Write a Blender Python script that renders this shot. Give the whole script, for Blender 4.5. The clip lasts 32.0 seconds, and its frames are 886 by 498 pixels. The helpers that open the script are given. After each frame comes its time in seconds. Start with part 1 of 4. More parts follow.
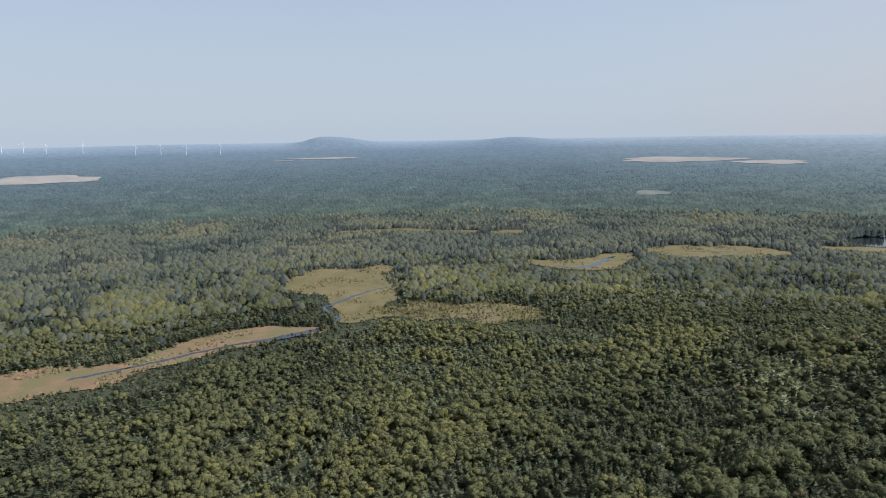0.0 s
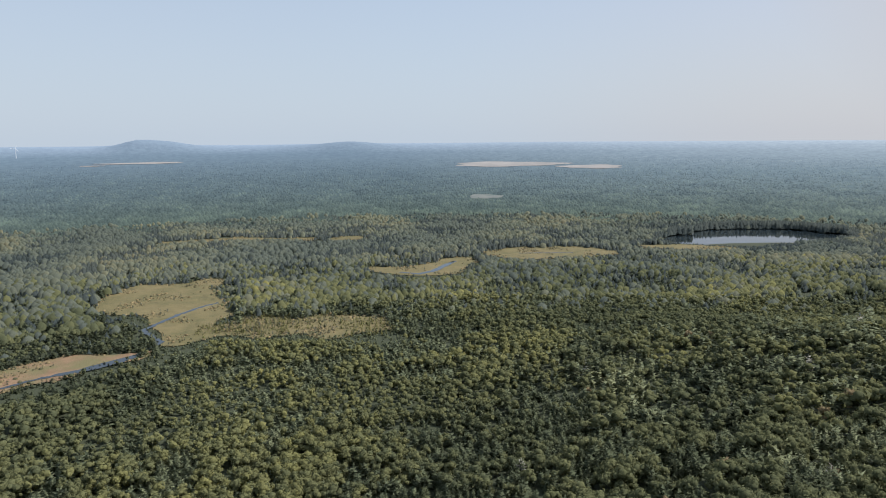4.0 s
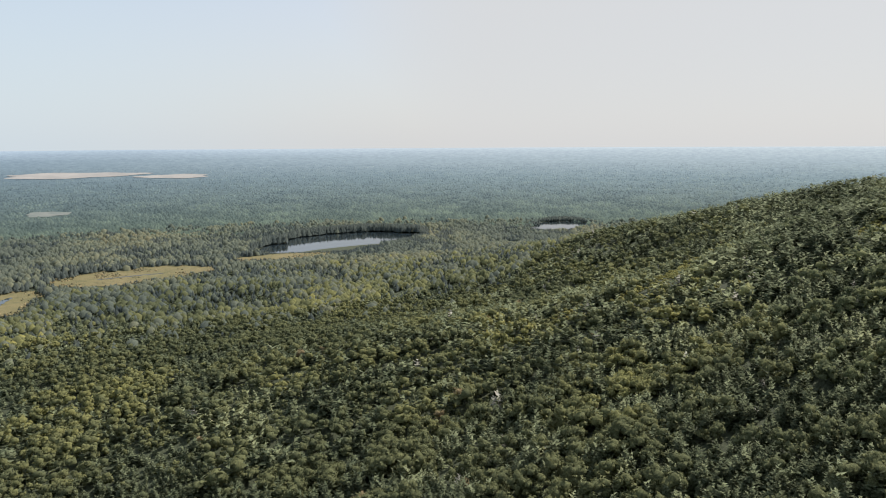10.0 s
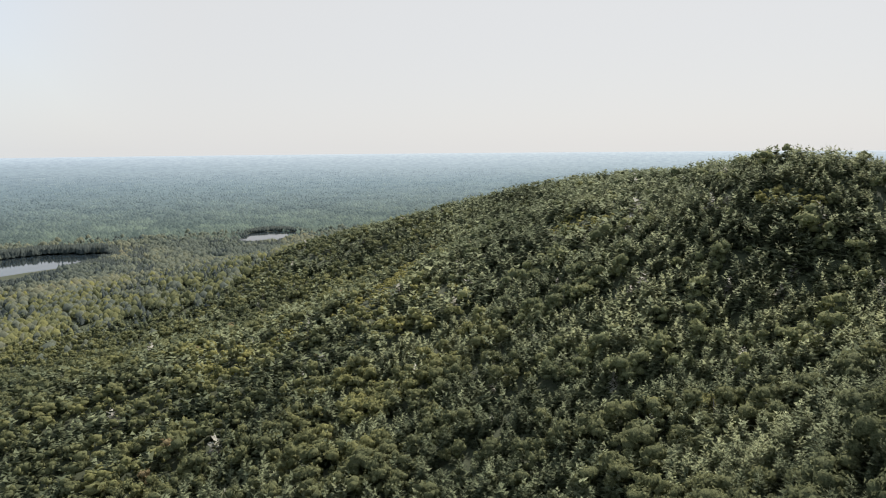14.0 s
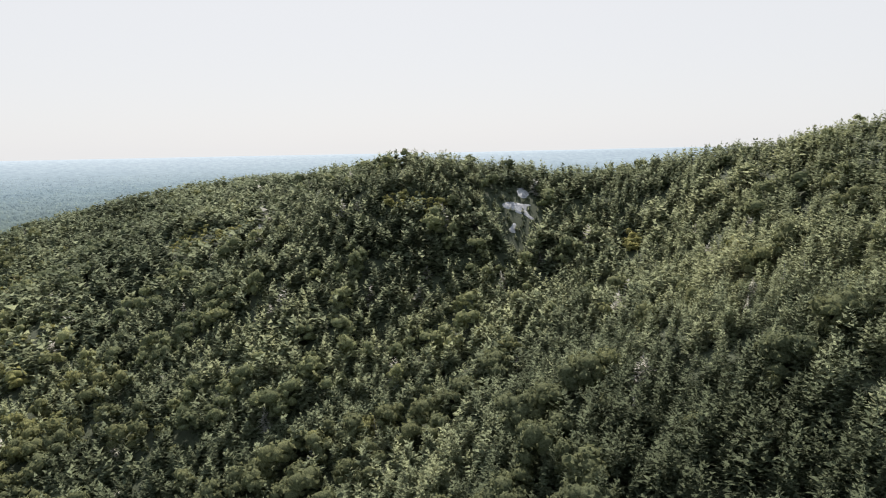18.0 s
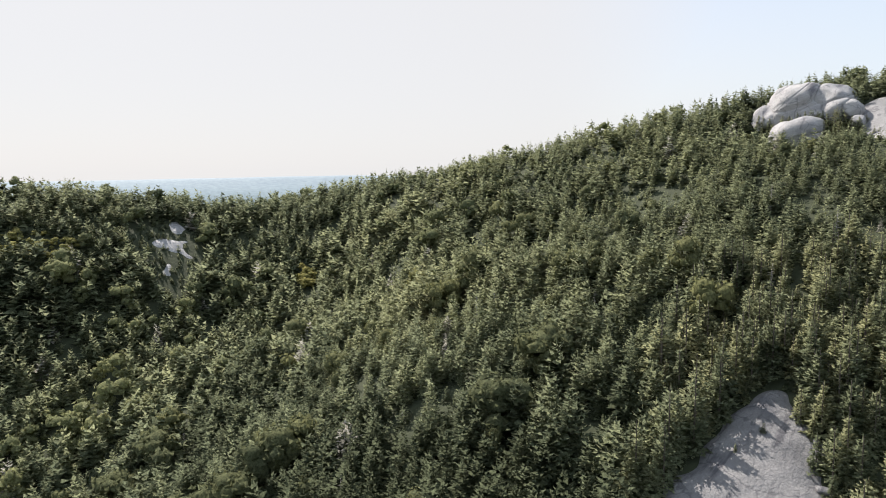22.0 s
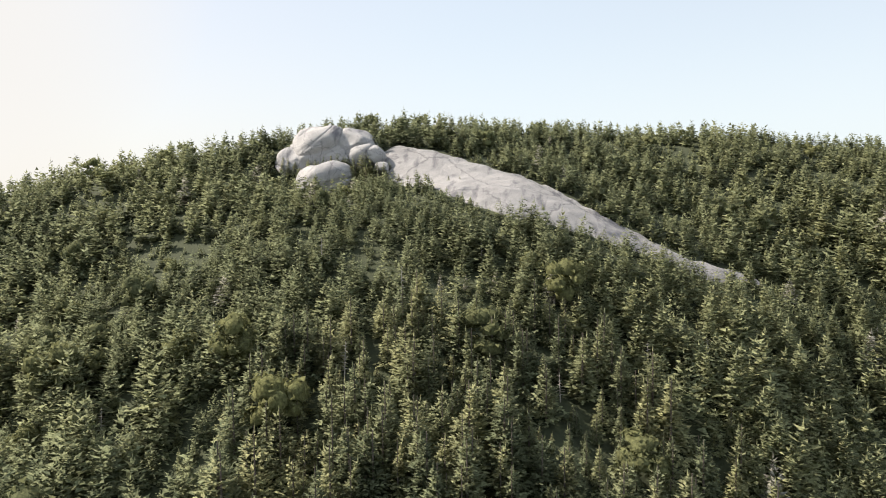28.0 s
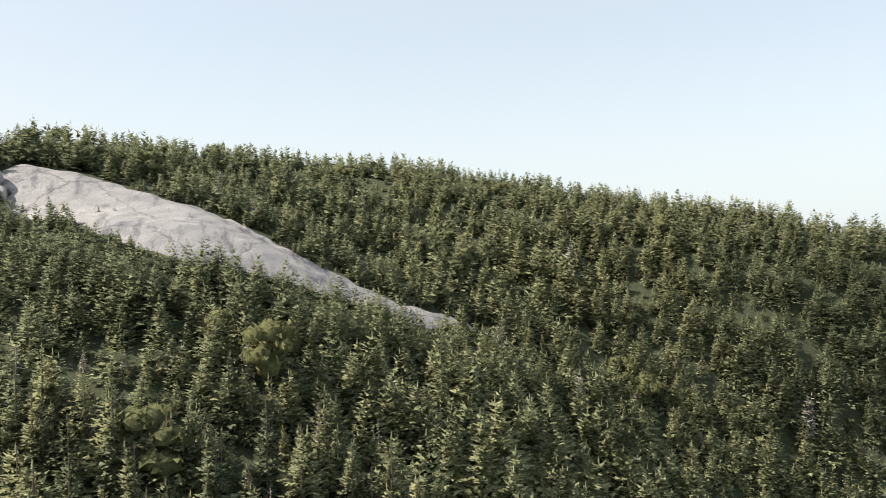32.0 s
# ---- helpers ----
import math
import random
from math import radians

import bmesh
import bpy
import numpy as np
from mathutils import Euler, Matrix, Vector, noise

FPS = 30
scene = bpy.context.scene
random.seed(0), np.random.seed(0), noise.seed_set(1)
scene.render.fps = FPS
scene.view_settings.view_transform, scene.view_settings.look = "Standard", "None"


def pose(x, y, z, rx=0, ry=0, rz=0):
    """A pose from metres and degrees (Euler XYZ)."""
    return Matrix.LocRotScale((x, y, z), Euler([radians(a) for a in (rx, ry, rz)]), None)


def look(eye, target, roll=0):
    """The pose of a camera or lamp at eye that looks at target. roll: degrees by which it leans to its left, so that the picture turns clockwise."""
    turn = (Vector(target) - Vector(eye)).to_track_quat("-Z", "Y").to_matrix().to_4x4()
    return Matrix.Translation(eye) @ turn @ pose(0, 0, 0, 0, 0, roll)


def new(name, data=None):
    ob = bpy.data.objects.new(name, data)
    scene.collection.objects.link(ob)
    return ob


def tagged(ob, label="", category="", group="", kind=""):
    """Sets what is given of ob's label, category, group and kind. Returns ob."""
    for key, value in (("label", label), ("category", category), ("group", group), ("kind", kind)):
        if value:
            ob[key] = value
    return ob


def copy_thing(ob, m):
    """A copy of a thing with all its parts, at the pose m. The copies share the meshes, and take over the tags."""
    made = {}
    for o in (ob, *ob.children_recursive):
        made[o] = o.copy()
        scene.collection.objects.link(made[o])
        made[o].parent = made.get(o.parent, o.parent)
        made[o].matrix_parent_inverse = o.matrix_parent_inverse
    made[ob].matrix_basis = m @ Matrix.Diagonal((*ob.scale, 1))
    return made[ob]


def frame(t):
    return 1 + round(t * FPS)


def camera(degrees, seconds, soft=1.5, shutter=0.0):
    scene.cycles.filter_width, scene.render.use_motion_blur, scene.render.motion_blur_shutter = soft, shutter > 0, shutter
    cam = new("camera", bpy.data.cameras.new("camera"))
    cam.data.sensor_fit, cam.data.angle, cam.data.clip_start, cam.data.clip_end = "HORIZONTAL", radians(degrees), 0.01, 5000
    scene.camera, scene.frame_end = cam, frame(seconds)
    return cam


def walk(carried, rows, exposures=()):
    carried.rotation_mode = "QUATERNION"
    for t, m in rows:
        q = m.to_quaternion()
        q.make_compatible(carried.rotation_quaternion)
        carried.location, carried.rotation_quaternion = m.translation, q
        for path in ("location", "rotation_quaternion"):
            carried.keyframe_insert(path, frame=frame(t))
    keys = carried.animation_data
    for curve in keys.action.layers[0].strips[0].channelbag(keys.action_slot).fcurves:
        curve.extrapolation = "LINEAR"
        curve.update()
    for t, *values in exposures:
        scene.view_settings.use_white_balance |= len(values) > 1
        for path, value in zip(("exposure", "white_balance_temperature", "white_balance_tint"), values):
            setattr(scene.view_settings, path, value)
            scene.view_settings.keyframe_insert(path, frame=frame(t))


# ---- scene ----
cam = camera(64.82, 32.0, soft=1.0)
PATH = [
    (0, pose(6.0, -7.2, 277.6, 80.66, 0.99, -2.92)),
    (0.5, pose(5.8, 0.2, 277.0, 80.69, 0.94, -4.75)),
    (1, pose(5.0, 7.5, 276.1, 80.74, 0.90, -6.51)),
    (1.5, pose(3.9, 14.6, 275.2, 80.79, 0.85, -8.07)),
    (2, pose(3.2, 21.5, 274.2, 80.83, 0.79, -9.56)),
    (2.5, pose(3.2, 27.9, 273.4, 80.87, 0.69, -11.01)),
    (4.5, pose(6.0, 50.7, 273.7, 80.92, 0.48, -18.38)),
    (5, pose(6.7, 56.0, 274.7, 80.92, 0.44, -20.46)),
    (5.5, pose(7.6, 61.2, 275.8, 80.87, 0.44, -23.33)),
    (6, pose(9.1, 66.7, 276.6, 80.88, 0.39, -26.28)),
    (6.5, pose(11.3, 72.3, 276.9, 80.91, 0.37, -29.06)),
    (7, pose(14.1, 78.1, 276.9, 80.93, 0.40, -32.11)),
    (7.5, pose(17.3, 84.0, 276.6, 80.97, 0.42, -35.27)),
    (8, pose(20.8, 89.9, 276.2, 81.01, 0.44, -38.40)),
    (8.5, pose(24.3, 95.7, 275.8, 81.07, 0.40, -41.30)),
    (9, pose(27.9, 101.3, 275.5, 81.15, 0.36, -44.14)),
    (9.5, pose(31.7, 106.6, 275.3, 81.22, 0.34, -46.88)),
    (10, pose(35.7, 111.7, 275.2, 81.28, 0.32, -49.41)),
    (10.5, pose(40.0, 116.3, 275.2, 81.34, 0.32, -51.74)),
    (11, pose(44.6, 120.5, 275.4, 81.39, 0.33, -54.05)),
    (11.5, pose(49.3, 124.5, 275.5, 81.44, 0.35, -56.17)),
    (12, pose(54.2, 128.3, 275.5, 81.50, 0.35, -58.70)),
    (12.5, pose(59.1, 131.9, 275.3, 81.56, 0.32, -61.65)),
    (13, pose(64.0, 135.4, 275.1, 81.61, 0.39, -65.43)),
    (13.5, pose(68.9, 138.6, 274.9, 81.66, 0.44, -69.38)),
    (14, pose(74.0, 141.5, 275.0, 81.71, 0.49, -73.29)),
    (14.5, pose(79.1, 144.1, 275.3, 81.72, 0.54, -77.18)),
    (16.5, pose(101.2, 150.7, 277.0, 81.63, 0.87, -92.88)),
    (17, pose(107.2, 151.4, 276.9, 81.61, 0.96, -96.77)),
    (17.5, pose(113.2, 151.6, 276.8, 81.63, 1.00, -100.52)),
    (18, pose(119.1, 151.5, 276.6, 81.63, 0.96, -104.11)),
    (18.5, pose(124.9, 151.0, 276.4, 81.73, 0.94, -107.48)),
    (19, pose(130.6, 150.1, 276.3, 81.98, 0.89, -110.85)),
    (19.5, pose(136.2, 148.8, 276.3, 82.23, 0.88, -114.10)),
    (20, pose(141.7, 147.3, 276.3, 82.50, 0.79, -116.96)),
    (20.5, pose(147.1, 145.4, 276.3, 82.75, 0.73, -120.05)),
    (21, pose(152.4, 143.3, 276.4, 83.03, 0.67, -123.78)),
    (21.5, pose(157.6, 140.9, 276.4, 83.27, 0.73, -128.05)),
    (22, pose(162.6, 138.2, 276.5, 83.50, 0.70, -131.88)),
    (22.5, pose(167.4, 135.2, 276.6, 83.72, 0.76, -135.85)),
    (23, pose(172.0, 131.9, 276.6, 83.98, 0.79, -139.31)),
    (23.5, pose(176.4, 128.3, 276.6, 84.26, 0.76, -142.55)),
    (24, pose(180.7, 124.4, 276.6, 84.55, 0.77, -146.12)),
    (24.5, pose(184.7, 120.2, 276.4, 84.90, 0.80, -149.56)),
    (25, pose(188.4, 115.7, 276.3, 85.23, 0.82, -153.18)),
    (25.5, pose(191.9, 111.0, 276.2, 85.56, 0.84, -156.76)),
    (27.5, pose(201.8, 91.4, 277.8, 86.43, 0.63, -168.63)),
    (28, pose(203.5, 86.2, 278.4, 86.60, 0.65, -171.76)),
    (28.5, pose(205.0, 80.8, 278.7, 86.82, 0.64, -174.78)),
    (29, pose(206.2, 75.2, 279.0, 87.09, 0.63, -177.67)),
    (29.5, pose(207.2, 69.7, 279.2, 87.37, 0.64, -180.62)),
    (30, pose(207.9, 64.2, 279.5, 87.68, 0.61, -183.88)),
    (30.5, pose(208.3, 58.9, 280.0, 87.95, 0.64, -187.28)),
    (31, pose(208.4, 53.6, 280.5, 88.19, 0.62, -190.93)),
    (31.5, pose(208.3, 48.2, 280.9, 88.48, 0.70, -194.54)),
    (32, pose(208.0, 42.7, 281.2, 88.78, 0.74, -198.14)),
]
EXPOSURES = [(0, 0.14, 5980, 15), (5, 0.30, 6100, 14), (9, 0.44, 6350, 12), (13, 0.54, 6480, 12), (17, 0.68, 6380, 13), (24, 0.77, 6560, 14), (28, 0.86, 6900, 13), (30, 0.88, 7050, 13), (32, 0.83, 6850, 12)]
walk(cam, PATH, EXPOSURES)

# ---- world and sun ----
SUN_AZ, SUN_EL = radians(96), radians(47)
world = bpy.data.worlds.new("sky")
scene.world = world
world.use_nodes = True
wn = world.node_tree
wn.nodes.clear()
sky = wn.nodes.new("ShaderNodeTexSky")
sky.sky_type = "NISHITA"
sky.sun_disc = False
sky.sun_elevation, sky.sun_rotation = SUN_EL, SUN_AZ
sky.altitude, sky.air_density, sky.dust_density, sky.ozone_density = 300, 1.0, 1.6, 1.2
back = wn.nodes.new("ShaderNodeBackground")
back.inputs["Strength"].default_value = 0.12
wout = wn.nodes.new("ShaderNodeOutputWorld")
# pale haze low in the sky, as on a humid day
where = wn.nodes.new("ShaderNodeTexCoord")
axes = wn.nodes.new("ShaderNodeSeparateXYZ")
wn.links.new(where.outputs["Generated"], axes.inputs[0])
veil = wn.nodes.new("ShaderNodeMapRange")
veil.interpolation_type = "SMOOTHSTEP"
for key, v in (("From Min", -0.02), ("From Max", 0.30), ("To Min", 0.92), ("To Max", 0.64)):
    veil.inputs[key].default_value = v
wn.links.new(axes.outputs["Z"], veil.inputs["Value"])
hazy = wn.nodes.new("ShaderNodeMix")
hazy.data_type = "RGBA"
# the haze is whiter towards the sun and bluer away from it
to_sun = wn.nodes.new("ShaderNodeVectorMath")
to_sun.operation = "DOT_PRODUCT"
to_sun.inputs[1].default_value = (math.sin(SUN_AZ), math.cos(SUN_AZ), 0)
wn.links.new(where.outputs["Generated"], to_sun.inputs[0])
glow = wn.nodes.new("ShaderNodeMapRange")
glow.interpolation_type = "SMOOTHSTEP"
glow.inputs["From Min"].default_value, glow.inputs["From Max"].default_value = 0.12, 0.74
wn.links.new(to_sun.outputs["Value"], glow.inputs["Value"])
tone = wn.nodes.new("ShaderNodeMix")
tone.data_type = "RGBA"
tone.inputs[6].default_value = (3.92, 4.45, 4.72, 1)
tone.inputs[7].default_value = (4.12, 4.18, 4.12, 1)
wn.links.new(glow.outputs[0], tone.inputs[0])
wn.links.new(tone.outputs[2], hazy.inputs[7])
thick = wn.nodes.new("ShaderNodeMath")
thick.operation = "MULTIPLY"
thick.inputs[1].default_value = 0.95
wn.links.new(glow.outputs[0], thick.inputs[0])
cover = wn.nodes.new("ShaderNodeMath")
cover.operation = "MAXIMUM"
wn.links.new(thick.outputs[0], cover.inputs[0])
wn.links.new(veil.outputs[0], cover.inputs[1])
wn.links.new(cover.outputs[0], hazy.inputs[0])
wn.links.new(sky.outputs[0], hazy.inputs[6])
wn.links.new(hazy.outputs[2], back.inputs["Color"])
wn.links.new(back.outputs[0], wout.inputs["Surface"])
sun_dir = Vector((math.sin(SUN_AZ) * math.cos(SUN_EL), math.cos(SUN_AZ) * math.cos(SUN_EL), math.sin(SUN_EL)))
lamp = bpy.data.lights.new("sun", "SUN")
lamp.energy, lamp.angle, lamp.color = 5.0, radians(0.53), (1.0, 0.95, 0.86)
sun = new("sun", lamp)
sun.matrix_world = look(sun_dir * 900, (0, 0, 0))


# ---- materials ----
class Mat:
    """A node material under construction."""

    def __init__(self, name, rough=0.8, spec=0.3):
        self.m = bpy.data.materials.new(name)
        self.m.use_nodes = True
        self.t = self.m.node_tree
        self.b = self.t.nodes["Principled BSDF"]
        self.b.inputs["Roughness"].default_value = rough
        self.b.inputs["Specular IOR Level"].default_value = spec
        self.pos = self.node("ShaderNodeNewGeometry").outputs["Position"]

    def node(self, kind, **values):
        n = self.t.nodes.new(kind)
        for key, v in values.items():
            n.inputs[key].default_value = v
        return n

    def link(self, a, b):
        self.t.links.new(a, b)

    def noise(self, scale, detail=3.0, rough=0.55, stretch=(1, 1, 1)):
        mp = self.node("ShaderNodeMapping")
        mp.inputs["Scale"].default_value = stretch
        self.link(self.pos, mp.inputs["Vector"])
        n = self.node("ShaderNodeTexNoise", Scale=scale, Detail=detail, Roughness=rough)
        self.link(mp.outputs[0], n.inputs["Vector"])
        return n.outputs["Fac"]

    def ramp(self, fac, stops):
        r = self.t.nodes.new("ShaderNodeValToRGB")
        while len(r.color_ramp.elements) < len(stops):
            r.color_ramp.elements.new(0.5)
        for e, (p, c) in zip(r.color_ramp.elements, stops):
            e.position, e.color = p, (*c, 1)
        self.link(fac, r.inputs[0])
        return r.outputs[0]

    def mix(self, fac, a, b, kind="MIX"):
        x = self.t.nodes.new("ShaderNodeMix")
        x.data_type, x.blend_type = "RGBA", kind
        for v, s in ((fac, x.inputs[0]), (a, x.inputs[6]), (b, x.inputs[7])):
            if isinstance(v, bpy.types.NodeSocket):
                self.link(v, s)
            elif isinstance(v, tuple):
                s.default_value = (*v, 1)
            else:
                s.default_value = v
        return x.outputs[2]

    def attr(self, name):
        a = self.t.nodes.new("ShaderNodeAttribute")
        a.attribute_name = name
        return a.outputs["Fac"]

    def colour(self, c):
        if isinstance(c, tuple):
            self.b.inputs["Base Color"].default_value = (*c, 1)
        else:
            self.link(c, self.b.inputs["Base Color"])

    def bump(self, fac, depth, strength=1.0):
        n = self.node("ShaderNodeBump", Strength=strength, Distance=depth)
        self.link(fac, n.inputs["Height"])
        self.link(n.outputs[0], self.b.inputs["Normal"])


def foliage(name, stops, translucency=0.25, single=False, relief=0.30):
    """Leaves: a tint for each tree, broken up by fine and coarse noise, leafy relief, some light coming through."""
    k = Mat(name, 0.8, 0.04)
    tint = k.ramp(k.node("ShaderNodeObjectInfo").outputs["Random"] if single else k.attr("tint"), stops)
    fine = k.ramp(k.noise(1.5, 4), [(0.3, (0.5, 0.5, 0.52)), (0.7, (1.4, 1.4, 1.34))])
    col = k.mix(1.0, tint, fine, "MULTIPLY")
    k.colour(col)
    k.bump(k.noise(1.1, 4, 0.6), relief)
    tr = k.node("ShaderNodeBsdfTranslucent")
    k.link(col, tr.inputs["Color"])
    mx = k.node("ShaderNodeMixShader", Fac=translucency)
    k.link(k.b.outputs[0], mx.inputs[1])
    k.link(tr.outputs[0], mx.inputs[2])
    k.link(mx.outputs[0], k.t.nodes["Material Output"].inputs["Surface"])
    return k.m


SPRUCE_TINTS = [(0.0, (0.090, 0.105, 0.062)), (0.18, (0.140, 0.162, 0.098)), (0.4, (0.215, 0.240, 0.144)), (0.75, (0.290, 0.308, 0.174)), (0.96, (0.342, 0.346, 0.192)), (1.0, (0.385, 0.373, 0.325))]
M_SPRUCE = foliage("spruce_needles", SPRUCE_TINTS, 0.40)
M_SPRUCE_SINGLE = foliage("spruce_boughs", [(0.0, SPRUCE_TINTS[1][1]), (0.3, SPRUCE_TINTS[2][1]), (1.0, SPRUCE_TINTS[4][1])], 0.40, True)
M_LEAF = foliage("broad_leaves", [(0.0, (0.116, 0.129, 0.071)), (0.5, (0.179, 0.184, 0.087)), (0.85, (0.240, 0.235, 0.096)), (0.96, (0.307, 0.281, 0.101)), (1.0, (0.267, 0.211, 0.120))], 0.42)
M_BIRCH = foliage("pale_leaves", [(0.0, (0.125, 0.144, 0.081)), (0.5, (0.208, 0.223, 0.114)), (0.93, (0.305, 0.310, 0.153)), (1.0, (0.333, 0.306, 0.194))], 0.5)
# outer plain trees: foliage with thin haze put into the colours
M_HAZED_CONE = foliage("hazed_conifer", [(0.0, (0.071, 0.089, 0.087)), (0.5, (0.108, 0.124, 0.109)), (1.0, (0.144, 0.157, 0.117))], 0.42)
M_HAZED_LEAF = foliage("hazed_leaves", [(0.0, (0.123, 0.144, 0.121)), (0.5, (0.168, 0.184, 0.136)), (0.9, (0.210, 0.211, 0.136)), (1.0, (0.233, 0.211, 0.136))], 0.42)

k = Mat("bark", 0.9)
k.colour(k.ramp(k.noise(6, 4, 0.6, (1, 1, 0.2)), [(0.3, (0.07, 0.055, 0.045)), (0.7, (0.16, 0.135, 0.115))]))
M_BARK = k.m
k = Mat("dead_wood", 0.85)
k.colour(k.ramp(k.noise(5, 4, 0.6, (1, 1, 0.3)), [(0.3, (0.22, 0.20, 0.18)), (0.7, (0.42, 0.40, 0.37))]))
M_DEAD = k.m
k = Mat("forest_floor", 0.95)
k.colour(k.mix(k.noise(0.02, 5), k.ramp(k.noise(0.5, 5), [(0.3, (0.026, 0.031, 0.018)), (0.7, (0.058, 0.066, 0.034))]), (0.040, 0.048, 0.025)))
k.bump(k.noise(0.25, 6), 0.6)
M_FLOOR = k.m


def granite(name, scale, cracks, light=1.0, relief=0.4):
    """Pale granite: mottled, speckled, with dark rain streaks down the slope, stains and worn cracks."""
    k = Mat(name, 0.85, 0.3)
    base = k.ramp(k.noise(0.12 * scale, 6, 0.6), [(0.25, (0.25 * light, 0.248 * light, 0.252 * light)), (0.5, (0.36 * light, 0.352 * light, 0.350 * light)), (0.75, (0.44 * light, 0.430 * light, 0.424 * light))])
    speck = k.ramp(k.noise(5.0 * scale, 4, 0.7), [(0.35, (0.78, 0.78, 0.79)), (0.65, (1.06, 1.05, 1.04))])
    streak = k.ramp(k.noise(0.30 * scale, 6, 0.62, (1, 0.16, 0.3)), [(0.34, (0.48, 0.48, 0.52)), (0.46, (1, 1, 1))])
    stain = k.ramp(k.noise(0.045 * scale, 5, 0.6, (1, 0.7, 1)), [(0.31, (0.42, 0.44, 0.50)), (0.39, (1, 1, 1))])
    bend = k.node("ShaderNodeVectorMath")
    bend.operation = "MULTIPLY_ADD"
    bend.inputs[1].default_value = (4.0, 4.0, 4.0)
    warp = k.node("ShaderNodeTexNoise", Scale=0.35)
    k.link(k.pos, warp.inputs["Vector"])
    k.link(warp.outputs["Color"], bend.inputs[0])
    k.link(k.pos, bend.inputs[2])
    cell = k.node("ShaderNodeTexVoronoi", Scale=cracks)
    cell.feature = "DISTANCE_TO_EDGE"
    k.link(bend.outputs[0], cell.inputs["Vector"])
    crack = k.ramp(cell.outputs["Distance"], [(0.003, (0.62, 0.62, 0.64)), (0.016, (1, 1, 1))])
    c = k.mix(1.0, k.mix(1.0, base, speck, "MULTIPLY"), streak, "MULTIPLY")
    c = k.mix(1.0, k.mix(1.0, c, stain, "MULTIPLY"), crack, "MULTIPLY")
    k.colour(c)
    k.bump(k.noise(0.9 * scale, 8, 0.65), relief)
    return k.m


M_GRANITE = granite("granite", 1.0, 0.085, 1.08)
M_SLAB = granite("slab_granite", 0.8, 0.03, 0.76, 0.5)
# the steep ledge's shade is put into this darker granite
M_LEDGE = granite("shaded_granite", 1.0, 0.05, 0.62, 0.6)

k = Mat("marsh_grass", 0.9)
tan = k.ramp(k.noise(0.05, 8, 0.65), [(0.3, (0.115, 0.098, 0.042)), (0.7, (0.180, 0.145, 0.066))])
olive = k.ramp(k.noise(0.06, 8, 0.65), [(0.3, (0.081, 0.077, 0.032)), (0.7, (0.157, 0.132, 0.055))])
wet = k.ramp(k.noise(0.03, 7, 0.7, (1, 0.6, 1)), [(0.30, (0.45, 0.45, 0.46)), (0.42, (1, 1, 1))])
k.colour(k.mix(1.0, k.mix(k.ramp(k.noise(0.011, 5), [(0.40, (0, 0, 0)), (0.6, (1, 1, 1))]), olive, tan), wet, "MULTIPLY"))
k.bump(k.noise(0.4, 6), 0.5)
M_MARSH = k.m
k = Mat("brown_sedge", 0.9)
tan = k.ramp(k.noise(0.05, 8, 0.65), [(0.3, (0.150, 0.098, 0.055)), (0.7, (0.235, 0.150, 0.088))])
k.colour(k.mix(k.ramp(k.noise(0.02, 5), [(0.42, (0, 0, 0)), (0.6, (1, 1, 1))]), tan, (0.135, 0.120, 0.055)))
k.bump(k.noise(0.4, 6), 0.5)
M_SEDGE = k.m
k = Mat("bog_shrub", 0.85)
k.colour(k.ramp(k.attr("tint"), [(0.0, (0.06, 0.06, 0.028)), (0.6, (0.15, 0.115, 0.055)), (1.0, (0.22, 0.17, 0.085))]))
M_BOG = k.m
k = Mat("lake_water", 0.015, 0.5)
k.colour((0.012, 0.018, 0.022))
M_WATER = k.m
k = Mat("open_field", 0.95)
k.colour(k.ramp(k.noise(0.01, 5), [(0.3, (0.215, 0.208, 0.198)), (0.7, (0.290, 0.276, 0.256))]))
M_FIELD = k.m
k = Mat("dull_clearing", 0.95)
k.colour(k.ramp(k.noise(0.02, 6), [(0.3, (0.105, 0.125, 0.115)), (0.7, (0.165, 0.172, 0.155))]))
M_CLEARING = k.m
k = Mat("white_steel", 0.4, 0.5)
k.colour((0.75, 0.76, 0.77))
M_STEEL = k.m

# ---- the lie of the land ----
# hills as height, x, y, two half widths and a turn
HILLS = [
    (81.0, 273, -324, 108, 75, 0.17),
    (168.1, 43, -344, 207, 95, -0.55),
    (152.1, 318, -272, 354, 143, 0.17),
    (83.8, 633, -46, 74, 87, -0.07),
    (152.9, 924, 70, 314, 241, 0.10),
    (149.9, 1281, 365, 242, 395, 0.18),
    (97.8, 450, -187, 184, 97, 0.03),
    (63.4, 419, 182, 222, 162, -0.82),
    (119.1, 176, -78, 89, 129, 0.77),
    (60.1, 711, 425, 340, 130, -0.99),
    (144.7, -229, -181, 75, 251, 1.57),
    (84.8, 750, 23, 98, 186, 1.10),
    (98.2, 292, 25, 200, 88, -0.66),
    (-68.0, 609, -73, 226, 75, 0.25),
    (-15.0, 293, -187, 26, 13, 0.0),
]
CX, CY, EYE = 100.0, 70.0, 276.0     # the middle of the view and its height
FLAT, RIM = 2150.0, 4650.0           # where the plain begins to fold up, and the skyline


# low hills on the skyline: height, x, y, half width
SKYLINE_HILLS = [
    (50, -497, 4525, 120),
    (20, -330, 4545, 150),
    (34, 693, 4500, 220),
    (15, -1500, 4300, 480),
    (8, 1950, 4190, 320),
    (20, 3930, -2334, 260),
    (12, 4233, -1790, 300),
]


